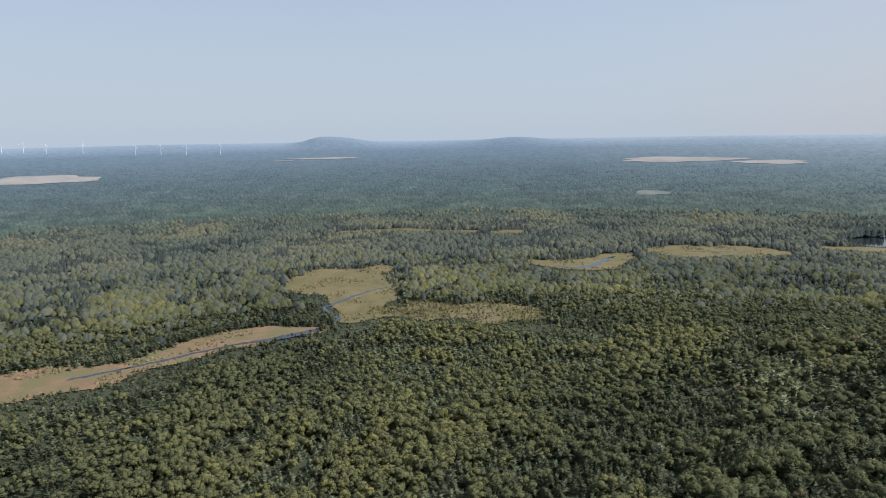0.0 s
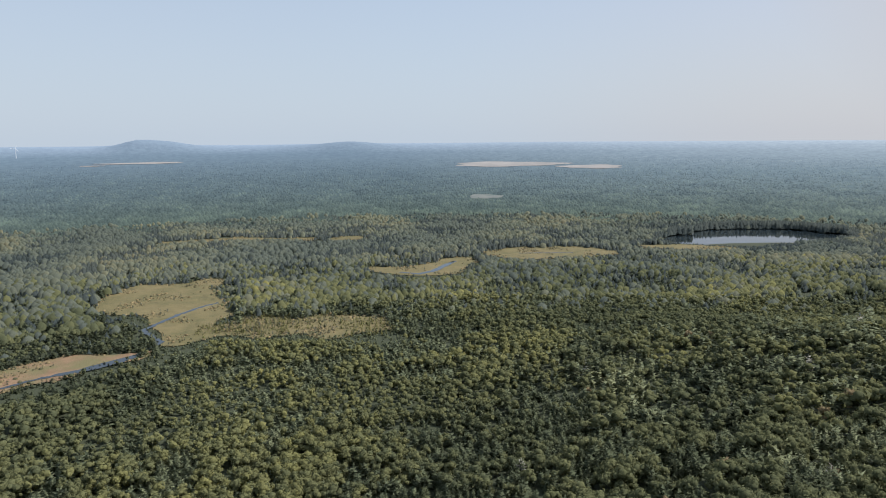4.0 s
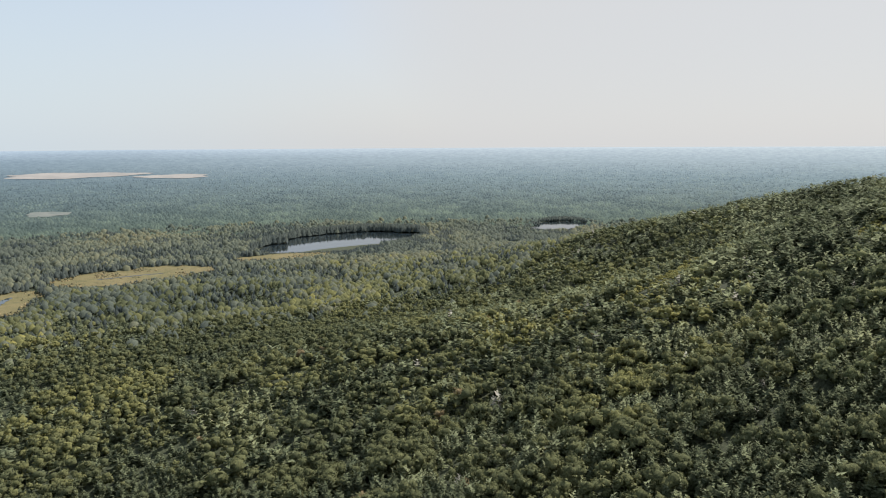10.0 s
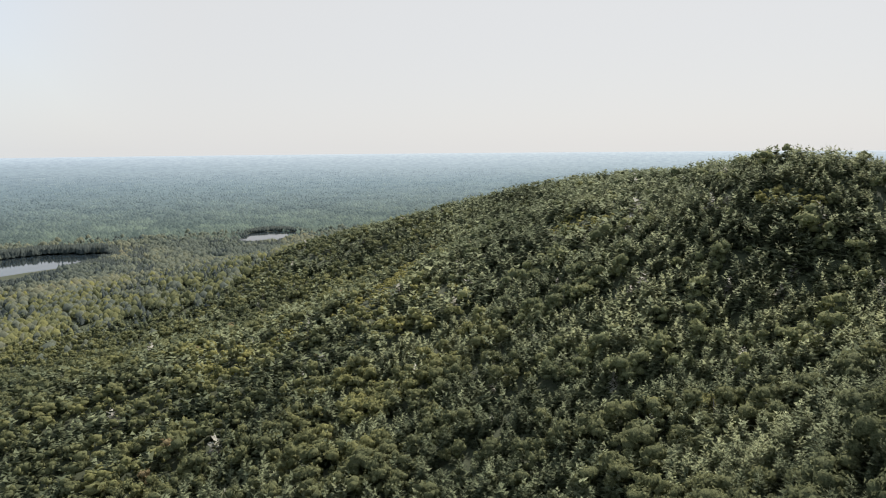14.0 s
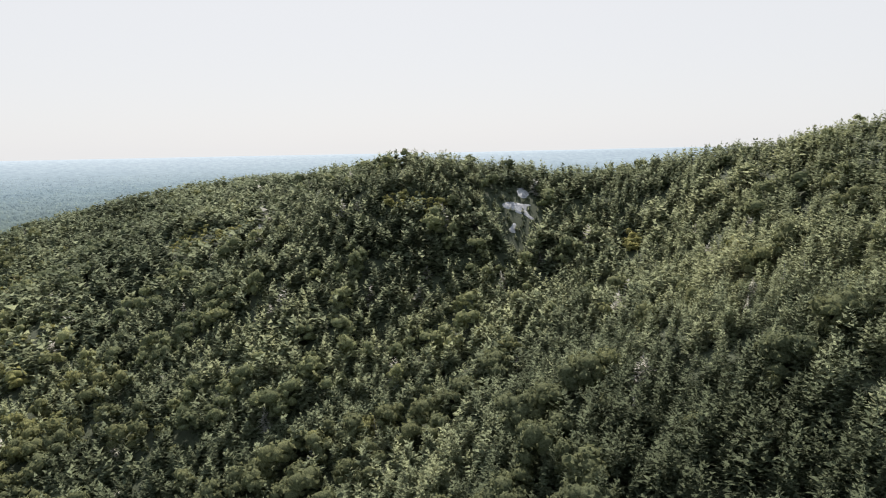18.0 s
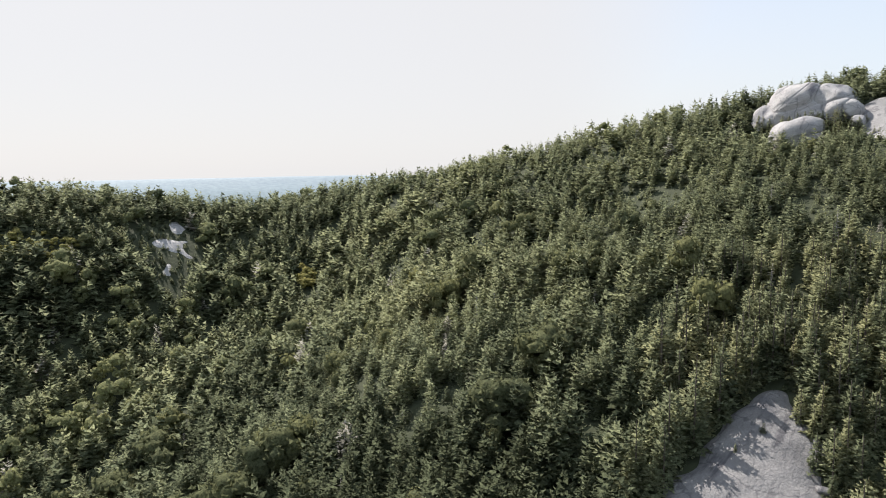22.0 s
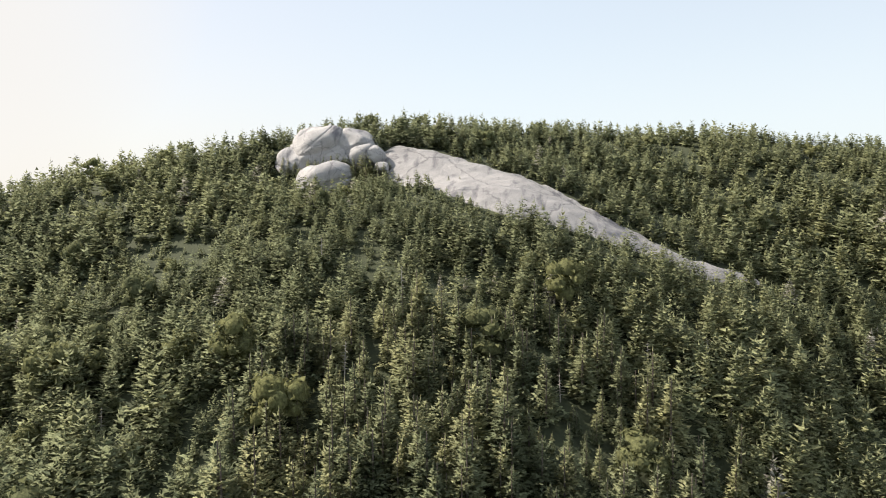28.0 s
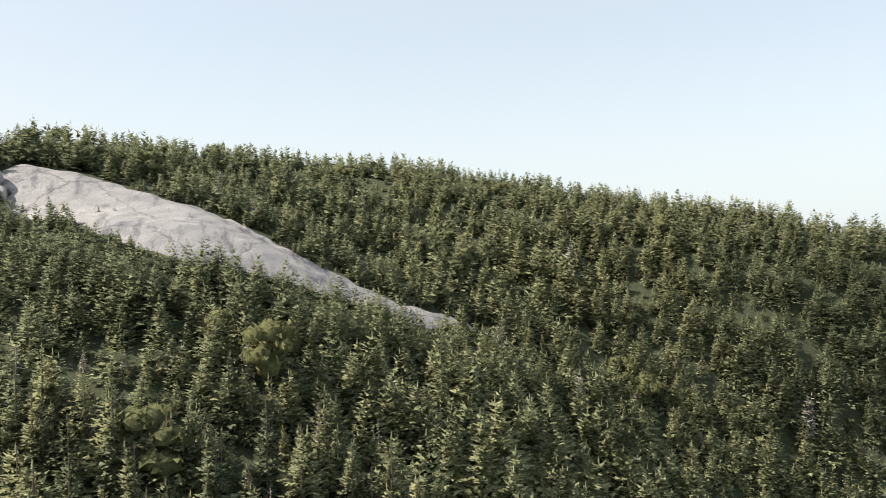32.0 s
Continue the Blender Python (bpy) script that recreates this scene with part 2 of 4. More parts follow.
def height(x, y):
    """The ground: an even plain with one mountain; far out it lifts so that the skyline lies within reach."""
    x, y = np.asarray(x, float), np.asarray(y, float)
    z = np.zeros_like(x)
    for a, hx, hy, sx, sy, turn in HILLS:
        c, s = math.cos(turn), math.sin(turn)
        u, v = (c * (x - hx) + s * (y - hy)) / sx, (c * (y - hy) - s * (x - hx)) / sy
        z = z + a * np.exp(-0.5 * (u * u + v * v))
    rough = np.clip(z / 60, 0, 1)
    z = z + rough * 1.6 * (np.sin(x / 17 + 2 * np.sin(y / 31)) * np.cos(y / 13 + np.sin(x / 23)))
    z = z + (1 - rough) * (0.6 * np.sin(x / 190 + 1.3) * np.cos(y / 240 + x / 700) - 0.6)
    r = np.hypot(x - CX, y - CY)
    s = np.clip((r - FLAT) / (RIM - FLAT), 0, 1.02)
    slope = (EYE / FLAT) * np.maximum(1 - s, 0) ** 1.16 + s * 0.0085
    far = EYE - r * slope
    swell = np.sin(x / 260 + 1.0) * np.cos(y / 310 + 0.4) + 0.5 * np.sin(x / 120 - y / 150)
    far = far + 0.35 * swell * np.clip(s * 6, 0, 1) * np.clip((1 - s) * 3, 0, 1)
    far = far + z * np.exp(-(r - FLAT) / 400)
    for a, hx, hy, across in SKYLINE_HILLS:
        ra = math.hypot(hx - CX, hy - CY)
        u, v = (hx - CX) / ra, (hy - CY) / ra
        along, side = (x - hx) * u + (y - hy) * v, (y - hy) * u - (x - hx) * v
        far = far + a * np.exp(-0.5 * ((along / 90) ** 2 + (side / across) ** 2)) * (1 + 0.12 * np.sin(side / across * 2.6 + hx))
    return np.where(r > FLAT, far, z)


def mesh_of(name, verts, faces, material, smooth=False, tint=None, normals=None):
    """A mesh from numpy arrays; faces all have the same number of corners."""
    me = bpy.data.meshes.new(name)
    verts = np.ascontiguousarray(verts, np.float32)
    faces = np.ascontiguousarray(faces, np.int32)
    n, k = faces.shape
    me.vertices.add(len(verts))
    me.vertices.foreach_set("co", verts.ravel())
    me.loops.add(n * k)
    me.loops.foreach_set("vertex_index", faces.ravel())
    me.polygons.add(n)
    me.polygons.foreach_set("loop_start", np.arange(0, n * k, k, dtype=np.int32))
    me.polygons.foreach_set("use_smooth", np.full(n, smooth))
    me.update(calc_edges=True)
    if tint is not None:
        me.attributes.new("tint", "FLOAT", "POINT").data.foreach_set("value", np.ascontiguousarray(tint, np.float32))
    if normals is not None:
        me.normals_split_custom_set_from_vertices(np.ascontiguousarray(normals, np.float32))
    me.materials.append(material)
    return me


def grid_faces(nu, nv, closed=False):
    i, j = np.meshgrid(np.arange(nu if closed else nu - 1), np.arange(nv - 1), indexing="ij")
    a, b = i * nv + j, ((i + 1) % nu) * nv + j
    return np.stack([a, b, b + 1, a + 1], -1).reshape(-1, 4)


def part(name, bm, material, parent, label=""):
    """Links a bmesh as one mesh object under a thing or a part."""
    me = bpy.data.meshes.new(name)
    bm.to_mesh(me)
    bm.free()
    me.materials.append(material)
    ob = new(name, me)
    ob.parent = parent
    return tagged(ob, label)


def ring_sheet(name, r0, r1, nr, na, material):
    ang = np.linspace(0, 2 * math.pi, na, endpoint=False)
    rad = r0 + (r1 - r0) * np.linspace(0, 1, nr) ** 1.35
    a, r = np.meshgrid(ang, rad, indexing="ij")
    x, y = CX + r * np.cos(a), CY + r * np.sin(a)
    v = np.stack([x, y, height(x, y)], -1).reshape(-1, 3)
    return new(name, mesh_of(name, v, grid_faces(na, nr, True), material, True))


FAR_START = 2450.0
tagged(ring_sheet("ground", 0.5, FAR_START, 130, 400, M_FLOOR), "dark forest floor of a wide plain and a rocky hill", "ground", kind="structure")
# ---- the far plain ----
def haze_tints(k):
    """The far plain's blue-green with distance haze painted in, paler towards the sun."""
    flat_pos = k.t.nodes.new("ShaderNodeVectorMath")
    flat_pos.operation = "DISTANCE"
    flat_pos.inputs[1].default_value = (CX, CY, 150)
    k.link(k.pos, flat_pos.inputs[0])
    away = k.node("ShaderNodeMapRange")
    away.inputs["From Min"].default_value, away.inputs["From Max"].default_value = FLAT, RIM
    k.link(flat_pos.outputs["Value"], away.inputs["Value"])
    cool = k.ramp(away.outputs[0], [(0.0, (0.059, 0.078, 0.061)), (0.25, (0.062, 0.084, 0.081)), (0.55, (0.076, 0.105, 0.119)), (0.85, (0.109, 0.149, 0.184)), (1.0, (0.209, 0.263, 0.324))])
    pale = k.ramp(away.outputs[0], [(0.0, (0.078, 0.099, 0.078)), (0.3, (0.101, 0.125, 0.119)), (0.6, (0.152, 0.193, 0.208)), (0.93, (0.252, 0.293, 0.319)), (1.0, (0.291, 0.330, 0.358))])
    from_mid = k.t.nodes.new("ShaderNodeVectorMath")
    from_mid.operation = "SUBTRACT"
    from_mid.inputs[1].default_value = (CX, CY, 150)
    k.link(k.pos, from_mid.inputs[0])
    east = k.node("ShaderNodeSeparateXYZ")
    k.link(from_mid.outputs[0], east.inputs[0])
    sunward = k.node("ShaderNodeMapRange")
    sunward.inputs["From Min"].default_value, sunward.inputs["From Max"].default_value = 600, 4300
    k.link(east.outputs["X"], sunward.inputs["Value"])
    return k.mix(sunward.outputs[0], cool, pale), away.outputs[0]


def calmed(k, fac, colour, most):
    """A mottle that dies away with distance into the painted haze."""
    calm = k.node("ShaderNodeMapRange")
    calm.inputs["To Max"].default_value = most
    k.link(fac, calm.inputs["Value"])
    return k.mix(calm.outputs[0], colour, (1.0, 1.0, 1.0))


k = Mat("hazed_far_forest", 1.0, 0.0)
far_col, away = haze_tints(k)
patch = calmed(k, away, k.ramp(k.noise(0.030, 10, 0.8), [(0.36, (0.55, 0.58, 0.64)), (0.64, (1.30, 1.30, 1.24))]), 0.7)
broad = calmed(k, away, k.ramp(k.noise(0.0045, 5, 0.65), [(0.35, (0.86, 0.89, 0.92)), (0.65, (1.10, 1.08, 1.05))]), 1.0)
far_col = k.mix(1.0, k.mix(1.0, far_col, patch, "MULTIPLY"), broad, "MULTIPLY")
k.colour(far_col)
# haze glow: the plain also gives off a little of its own colour
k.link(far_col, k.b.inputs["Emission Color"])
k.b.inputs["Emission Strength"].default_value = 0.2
M_FAR = k.m
k = Mat("hazed_far_treetops", 1.0, 0.0)
far_col, away = haze_tints(k)
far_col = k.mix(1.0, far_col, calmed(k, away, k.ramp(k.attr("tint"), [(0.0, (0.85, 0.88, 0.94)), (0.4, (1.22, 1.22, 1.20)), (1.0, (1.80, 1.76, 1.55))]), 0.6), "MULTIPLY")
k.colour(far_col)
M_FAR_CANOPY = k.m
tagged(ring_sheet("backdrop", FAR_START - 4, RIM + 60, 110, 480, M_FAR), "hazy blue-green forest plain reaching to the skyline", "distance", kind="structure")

# ---- marsh, stream, lake and fields ----


def inside(x, y, line):
    """How far points lie inside a band of changing width along a line of (x, y, half width); above zero is inside."""
    best = np.full(np.shape(x), -1e9)
    for (x0, y0, w0), (x1, y1, w1) in zip(line, line[1:]):
        dx, dy = x1 - x0, y1 - y0
        t = np.clip(((x - x0) * dx + (y - y0) * dy) / (dx * dx + dy * dy + 1e-9), 0, 1)
        best = np.maximum(best, w0 + (w1 - w0) * t - np.hypot(x - x0 - t * dx, y - y0 - t * dy))
    return best


def wobble(x, y, size):
    return size * (np.sin(x / (2.1 * size) + 1.7 * np.sin(y / (3.3 * size))) * 0.55 + 0.45 * np.cos(y / (1.7 * size) + 1.3 * np.sin(x / (2.7 * size))))


def marsh_depth(x, y, line):
    """How far points lie within a marsh, whose edge winds at two scales."""
    return inside(x, y, line) + wobble(x, y, 9) + 0.75 * wobble(x + 40, y - 70, 22)


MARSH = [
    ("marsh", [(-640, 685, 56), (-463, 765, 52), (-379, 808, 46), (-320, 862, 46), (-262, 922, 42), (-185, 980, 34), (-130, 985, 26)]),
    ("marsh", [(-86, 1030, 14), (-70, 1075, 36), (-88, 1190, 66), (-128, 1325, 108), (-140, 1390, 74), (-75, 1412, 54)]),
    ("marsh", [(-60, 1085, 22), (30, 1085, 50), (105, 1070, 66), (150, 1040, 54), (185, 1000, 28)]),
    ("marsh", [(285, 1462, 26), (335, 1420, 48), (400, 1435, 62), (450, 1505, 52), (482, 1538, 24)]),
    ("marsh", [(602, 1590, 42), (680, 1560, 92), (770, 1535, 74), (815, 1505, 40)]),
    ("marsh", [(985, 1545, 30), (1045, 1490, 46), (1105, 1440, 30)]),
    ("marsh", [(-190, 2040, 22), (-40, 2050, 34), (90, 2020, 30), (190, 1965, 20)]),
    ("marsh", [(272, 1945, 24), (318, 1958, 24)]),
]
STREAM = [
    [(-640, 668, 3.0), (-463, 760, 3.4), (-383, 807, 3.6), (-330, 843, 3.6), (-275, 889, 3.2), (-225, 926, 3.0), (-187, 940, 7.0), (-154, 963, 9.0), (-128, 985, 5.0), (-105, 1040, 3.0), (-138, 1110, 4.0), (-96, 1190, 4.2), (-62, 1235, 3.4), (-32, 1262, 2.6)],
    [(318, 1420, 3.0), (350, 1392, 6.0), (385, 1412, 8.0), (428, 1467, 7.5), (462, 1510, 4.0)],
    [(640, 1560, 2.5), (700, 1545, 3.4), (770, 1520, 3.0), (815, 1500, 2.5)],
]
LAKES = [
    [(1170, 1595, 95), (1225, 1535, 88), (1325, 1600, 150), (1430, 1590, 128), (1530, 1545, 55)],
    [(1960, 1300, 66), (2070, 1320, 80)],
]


def band_sheet(name, line, size, cell, lift, material, label, category):
    """A flat sheet that fills a band, with a winding edge."""
    xs = np.array([p[0] for p in line]); ys = np.array([p[1] for p in line]); w = max(p[2] for p in line) + (26 if category == "marsh" else size) + cell
    gx, gy = np.arange(xs.min() - w, xs.max() + w, cell), np.arange(ys.min() - w, ys.max() + w, cell)
    x, y = np.meshgrid(gx, gy, indexing="ij")
    deep = (lambda a, b: marsh_depth(a, b, line)) if category == "marsh" else (lambda a, b: inside(a, b, line) + wobble(a, b, size))
    d = deep(x, y)
    e = 0.5
    dx, dy = (deep(x + e, y) - d) / e, (deep(x, y + e) - d) / e
    n = np.maximum(np.hypot(dx, dy), 0.3)
    out = np.clip(np.where(d < 0, -d, 0), 0, cell * 1.5)
    px, py = x + out * dx / n, y + out * dy / n
    f = grid_faces(len(gx), len(gy))
    f = f[(d.ravel()[f] > 0).any(1)]
    used, f = np.unique(f, return_inverse=True)
    flat = material is M_WATER
    v = np.stack([px.ravel(), py.ravel(), np.full(px.size, lift) if flat else height(px, py).ravel() + lift + 0.6], -1)[used]
    return tagged(new(name, mesh_of(name, v, f.reshape(-1, 4), material)), label, category, kind="structure")


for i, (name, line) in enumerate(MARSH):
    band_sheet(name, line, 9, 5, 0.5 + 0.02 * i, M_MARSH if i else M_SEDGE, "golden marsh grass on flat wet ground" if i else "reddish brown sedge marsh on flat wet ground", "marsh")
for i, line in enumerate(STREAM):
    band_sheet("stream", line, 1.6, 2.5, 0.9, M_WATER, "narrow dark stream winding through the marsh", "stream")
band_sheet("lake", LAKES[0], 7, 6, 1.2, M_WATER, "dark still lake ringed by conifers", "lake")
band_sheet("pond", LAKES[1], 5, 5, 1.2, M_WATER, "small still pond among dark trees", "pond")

# pale fields far out on the plain: x, y, half length across the view, half depth
FIELDS = [
    (-1690, 3290, 260, 105),
    (1450, 3680, 300, 75),
    (1830, 3420, 165, 55),
    (-470, 4080, 210, 24),
    (-700, 3990, 60, 12),
]


def field(x, y, a, b, label, material):
    u = np.linspace(0, 2 * math.pi, 48, endpoint=False)
    rr = np.linspace(0, 1, 7)
    r, t = np.meshgrid(rr, u, indexing="ij")
    edge = 1 + 0.13 * np.sin(3 * t + x) + 0.08 * np.sin(7 * t + y)
    lx, ly = a * r * edge * np.cos(t), b * r * edge * np.sin(t)
    turn = math.atan2(x - CX, CY - y)
    c, s = math.cos(turn), math.sin(turn)
    px, py = x + c * lx - s * ly, y + s * lx + c * ly
    v = np.stack([px, py, height(px, py) + 2.0], -1)
    v = np.swapaxes(v, 0, 1).reshape(-1, 3)
    return tagged(new("field", mesh_of("field", v, grid_faces(48, 7, True), material, True)), label, "field", kind="structure")


for x, y, a, b in FIELDS:
    field(x, y, a, b, "pale open field far out in the forest plain", M_FIELD)
field(1010, 2830, 70, 60, "dull brown clearing in the forest plain", M_CLEARING)

# ---- bare rock on the hill: x, y, half width ----
SLAB = [(263, -208, 13), (251, -201, 18), (236, -192, 21), (213, -177, 27), (196, -172, 19), (176, -168, 14), (152, -168, 8), (128, -175, 3)]
LEDGE = [(233, -29, 5), (227, -16, 13), (223, 0, 18), (221, 16, 17)]
PATCH = [[(611, -33, 2.6), (605, -31, 4.4), (600, -28, 3.2)], [(590, -13, 3.4), (588, -20, 4.8), (590, -27, 3.8), (592, -33, 4.4), (586, -32, 3.0)], [(580, -17, 2.6), (573, -13, 3.2), (568, -10, 2.0)], [(584, -25, 2.2), (579, -27, 2.8)]]
BARE = [SLAB, LEDGE] + PATCH


def rock_sheet(name, line, bulge, material, cell=1.2, size=1.2):
    """A dome of bare rock that swells out of the ground along a line and dips under it at its edge."""
    xs = np.array([p[0] for p in line]); ys = np.array([p[1] for p in line]); w = max(p[2] for p in line) + size + 4
    gx, gy = np.arange(xs.min() - w, xs.max() + w, cell), np.arange(ys.min() - w, ys.max() + w, cell)
    x, y = np.meshgrid(gx, gy, indexing="ij")
    d = inside(x, y, line) + wobble(x, y, size)
    z = height(x, y) - 0.6 + bulge * (1 - np.exp(-np.clip(d, -2, 99) / 5.0))
    z = z + 0.25 * np.sin(x / 3.1 + y / 5.0) * np.sin(y / 4.3) + 0.12 * np.sin(x / 1.3 - y / 1.7)
    f = grid_faces(len(gx), len(gy))
    f = f[(d.ravel()[f] > -2).any(1)]
    used, f = np.unique(f, return_inverse=True)
    v = np.stack([x, y, z], -1).reshape(-1, 3)[used]
    return mesh_of(name, v, f.reshape(-1, 4), material, True)


tagged(new("rock_slab", rock_sheet("rock_slab", SLAB, 2.8, M_SLAB)), "long smooth pale granite slab on the hilltop", "rock")
ledge = tagged(new("rock_ledge", rock_sheet("rock_ledge", LEDGE, 3.0, M_LEDGE, 0.9)), "steep grey granite ledge between spruces", "rock")
LIP = [(203, -199, 2.5), (190, -189, 3.5), (174, -181, 3.0), (158, -174.5, 2.2)]
tagged(new("rock_rib", rock_sheet("rock_rib", LIP, 3.6, M_SLAB, 0.7, 0.8)), "thin raised granite rib along the slab", "rock")
for line in PATCH:
    tagged(new("rock_patch", rock_sheet("rock_patch", line, 1.8, M_GRANITE, 0.6, 2.2)), "bare pale rock in the saddle", "rock", "saddle rocks")


# ---- the summit outcrop ----


def boulder(sx, sy, sz, seed, cuts=9):
    """A weathered granite block: a rounded body with a few worn-flat sides and shallow hollows."""
    g = random.Random(seed)
    bm = bmesh.new()
    bmesh.ops.create_icosphere(bm, subdivisions=4, radius=1.0)
    planes = []
    for i in range(cuts):
        n = Vector((g.gauss(0, 1), g.gauss(0, 1), g.gauss(0, 0.6))).normalized()
        planes.append((n, 0.76 + 0.2 * g.random()))
    off = Vector((g.random() * 50, g.random() * 50, g.random() * 50))
    for v in bm.verts:
        p = v.co.copy()
        p = p * (1 + 0.13 * noise.noise(p * 1.1 + off) + 0.05 * noise.noise(p * 3.7 + off) + 0.02 * noise.noise(p * 9 + off))
        for n, d in planes:
            over = p.dot(n) - d
            if over > 0:
                p -= n * over * 0.9
        v.co = Vector((p.x * sx, p.y * sy, p.z * sz))
    for f in bm.faces:
        f.smooth = True
    return bm


# the blocks of the outcrop: middle, half sizes, turn, seed
BLOCKS = [
    (299.5, -212, 304.4, 12.6, 11.0, 10.3, 10, 1),
    (286.5, -213, 303.6, 11.0, 10.0, 8.9, -6, 2),
    (307.5, -211, 296.8, 12.6, 10.0, 8.6, 14, 3),
    (296.5, -208, 299.2, 10.6, 6.2, 8.4, 18, 4),
    (284.5, -208, 299.4, 10.4, 6.2, 7.2, -12, 5),
    (275.4, -206, 300.6, 5.2, 5.6, 4.6, 0, 7),
    (293.5, -196.5, 289.6, 12.0, 7.8, 8.0, 8, 8),
    (270.6, -201, 294.8, 3.4, 3.6, 3.0, 40, 11),
    (296.5, -213, 293.0, 21.5, 13.0, 17.0, 0, 12),
]


def grown_mass(rows, middle, nu, nv):
    """One body of rock: blocks grown together, read outwards from a middle inside, parted by worn creases."""
    a, e = np.meshgrid(np.linspace(0, 2 * math.pi, nu, endpoint=False), np.linspace(-0.35, 1.565, nv), indexing="ij")
    dirs = np.stack([np.cos(a) * np.cos(e), np.sin(a) * np.cos(e), np.sin(e)], -1).reshape(-1, 3)
    r = np.full(len(dirs), 48.0)
    for _ in range(70):
        p = dirs * r[:, None] + np.array(middle)
        p = p + 0.7 * np.stack([np.sin(p[:, 1] / 2.9 + p[:, 2] / 3.7), np.sin(p[:, 0] / 3.3 + p[:, 2] / 2.8), np.sin(p[:, 0] / 3.1 - p[:, 1] / 2.6)], -1)
        best = np.full(len(p), 99.0)
        second = np.full(len(p), 99.0)
        for bx, by, bz, sx, sy, sz, turn, _ in rows:
            c, s = math.cos(radians(turn)), math.sin(radians(turn))
            x, y, z = p[:, 0] - bx, p[:, 1] - by, p[:, 2] - bz
            q = (np.abs((c * x + s * y) / sx) ** 2.7 + np.abs((c * y - s * x) / sy) ** 2.7 + np.abs(z / sz) ** 2.4) ** (1 / 2.6)
            dist = (q - 1) * min(sx, sy, sz)
            second = np.minimum(second, np.maximum(dist, best))
            best = np.minimum(best, dist)
        gap = np.maximum(1.0 - (second - best), 0)
        best = best - gap * gap * 0.2 + 0.9 * np.exp(-(second - best) / 0.16)
        best = best + 0.35 * np.sin(p[:, 0] / 1.9 + 1.7 * np.sin(p[:, 2] / 2.3)) * np.sin(p[:, 2] / 1.6 + p[:, 1] / 2.1) + 0.3 * np.sin(p[:, 0] / 5.3 + p[:, 2] / 3.1)
        best = best + 0.45 * np.exp(-(np.sin((p[:, 0] * 0.5 + p[:, 2] * 1.1 + p[:, 1] * 0.4) / 3.4 + np.sin(p[:, 0] / 6)) / 0.08) ** 2)
        r = np.maximum(r - 0.7 * best, 2.0)
    v = dirs * r[:, None] + np.array(middle)
    return mesh_of("rock_body", v, grid_faces(nu, nv, True), M_GRANITE, True)


outcrop = tagged(new("rock_outcrop"), "pale grey granite blocks heaped on the summit", "rock")
outcrop.matrix_world = pose(295, -213, float(height(295, -213)))
APART = (7, 11)
mass = new("rock_body", grown_mass([(x, y, z, sx, sy, sz, turn, n) for x, y, z, sx, sy, sz, turn, n in BLOCKS if n not in APART], (295, -213, 291), 300, 110))
mass.parent = outcrop
mass.matrix_local = outcrop.matrix_world.inverted()
for bx, by, bz, sx, sy, sz, turn, seed in BLOCKS:
    if seed in APART:
        ob = part("boulder", boulder(sx, sy, sz, seed), M_GRANITE, outcrop, "round granite boulder" if seed == 7 else "")
        ob.matrix_local = outcrop.matrix_world.inverted() @ pose(bx, by, bz, 0, 0, turn)
# broken stones along the lower rim of the ledge
for i, (sx, sy, size) in enumerate([(214, -14, 1.6), (212, -10, 1.1), (210, -6, 1.4), (208.5, -2, 0.9), (207, 2, 1.5), (206, 6, 1.0), (205.5, 10, 1.3), (216.5, -19, 1.2), (219, -23, 1.0)]):
    stone = part("stone", boulder(size, size * 0.8, size * 0.6, 40 + i, 7), M_LEDGE, ledge)
    stone.matrix_local = pose(sx, sy, float(height(sx, sy)) + 1.2, 8, -6, i * 57)
BOULDERS = [(b[0], b[1], min(b[3], b[4]) * 0.9) for b in BLOCKS]

# ---- wind turbines on the far plain ----


def turbine():
    base = new("wind_turbine")
    bm = bmesh.new()
    bmesh.ops.create_cone(bm, cap_ends=True, segments=12, radius1=1.3, radius2=0.8, depth=52, matrix=Matrix.Translation((0, 0, 26)))
    part("tower", bm, M_STEEL, base)
    bm = bmesh.new()
    bmesh.ops.create_cube(bm, size=1, matrix=Matrix.Translation((0, 1.2, 53)) @ Matrix.Diagonal((2.6, 7, 2.6, 1)))
    bmesh.ops.bevel(bm, geom=bm.edges[:], offset=0.5, segments=2, affect="EDGES")
    part("nacelle", bm, M_STEEL, base)
    bm = bmesh.new()
    bmesh.ops.create_cone(bm, cap_ends=True, segments=10, radius1=1.4, radius2=0.5, depth=2.4, matrix=Matrix.Translation((0, -3.2, 53)) @ Matrix.Rotation(radians(90), 4, "X"))
    hub = part("hub", bm, M_STEEL, base)
    for i in range(3):
        bm = bmesh.new()
        rings = []
        for q, w in ((0.02, 0.6), (0.2, 1.2), (0.6, 0.8), (1.0, 0.25)):
            rings.append([bm.verts.new((sx * w, -3.2 + sy * 0.3, 24 * q)) for sx, sy in ((-0.6, 0), (0.4, -1), (1, 0), (0.4, 1))])
        for a, b in zip(rings, rings[1:]):
            for j in range(4):
                bm.faces.new((a[j], a[(j + 1) % 4], b[(j + 1) % 4], b[j]))
        bm.faces.new(rings[-1])
        bm.faces.new(rings[0][::-1])
        blade = part("blade", bm, M_STEEL, base)
        blade.matrix_local = Matrix.Translation((0, 0, 53)) @ Matrix.Rotation(radians(120 * i + 25), 4, "Y")
    return tagged(base, "white three-bladed wind turbine standing above the forest", "wind turbine", "wind farm")


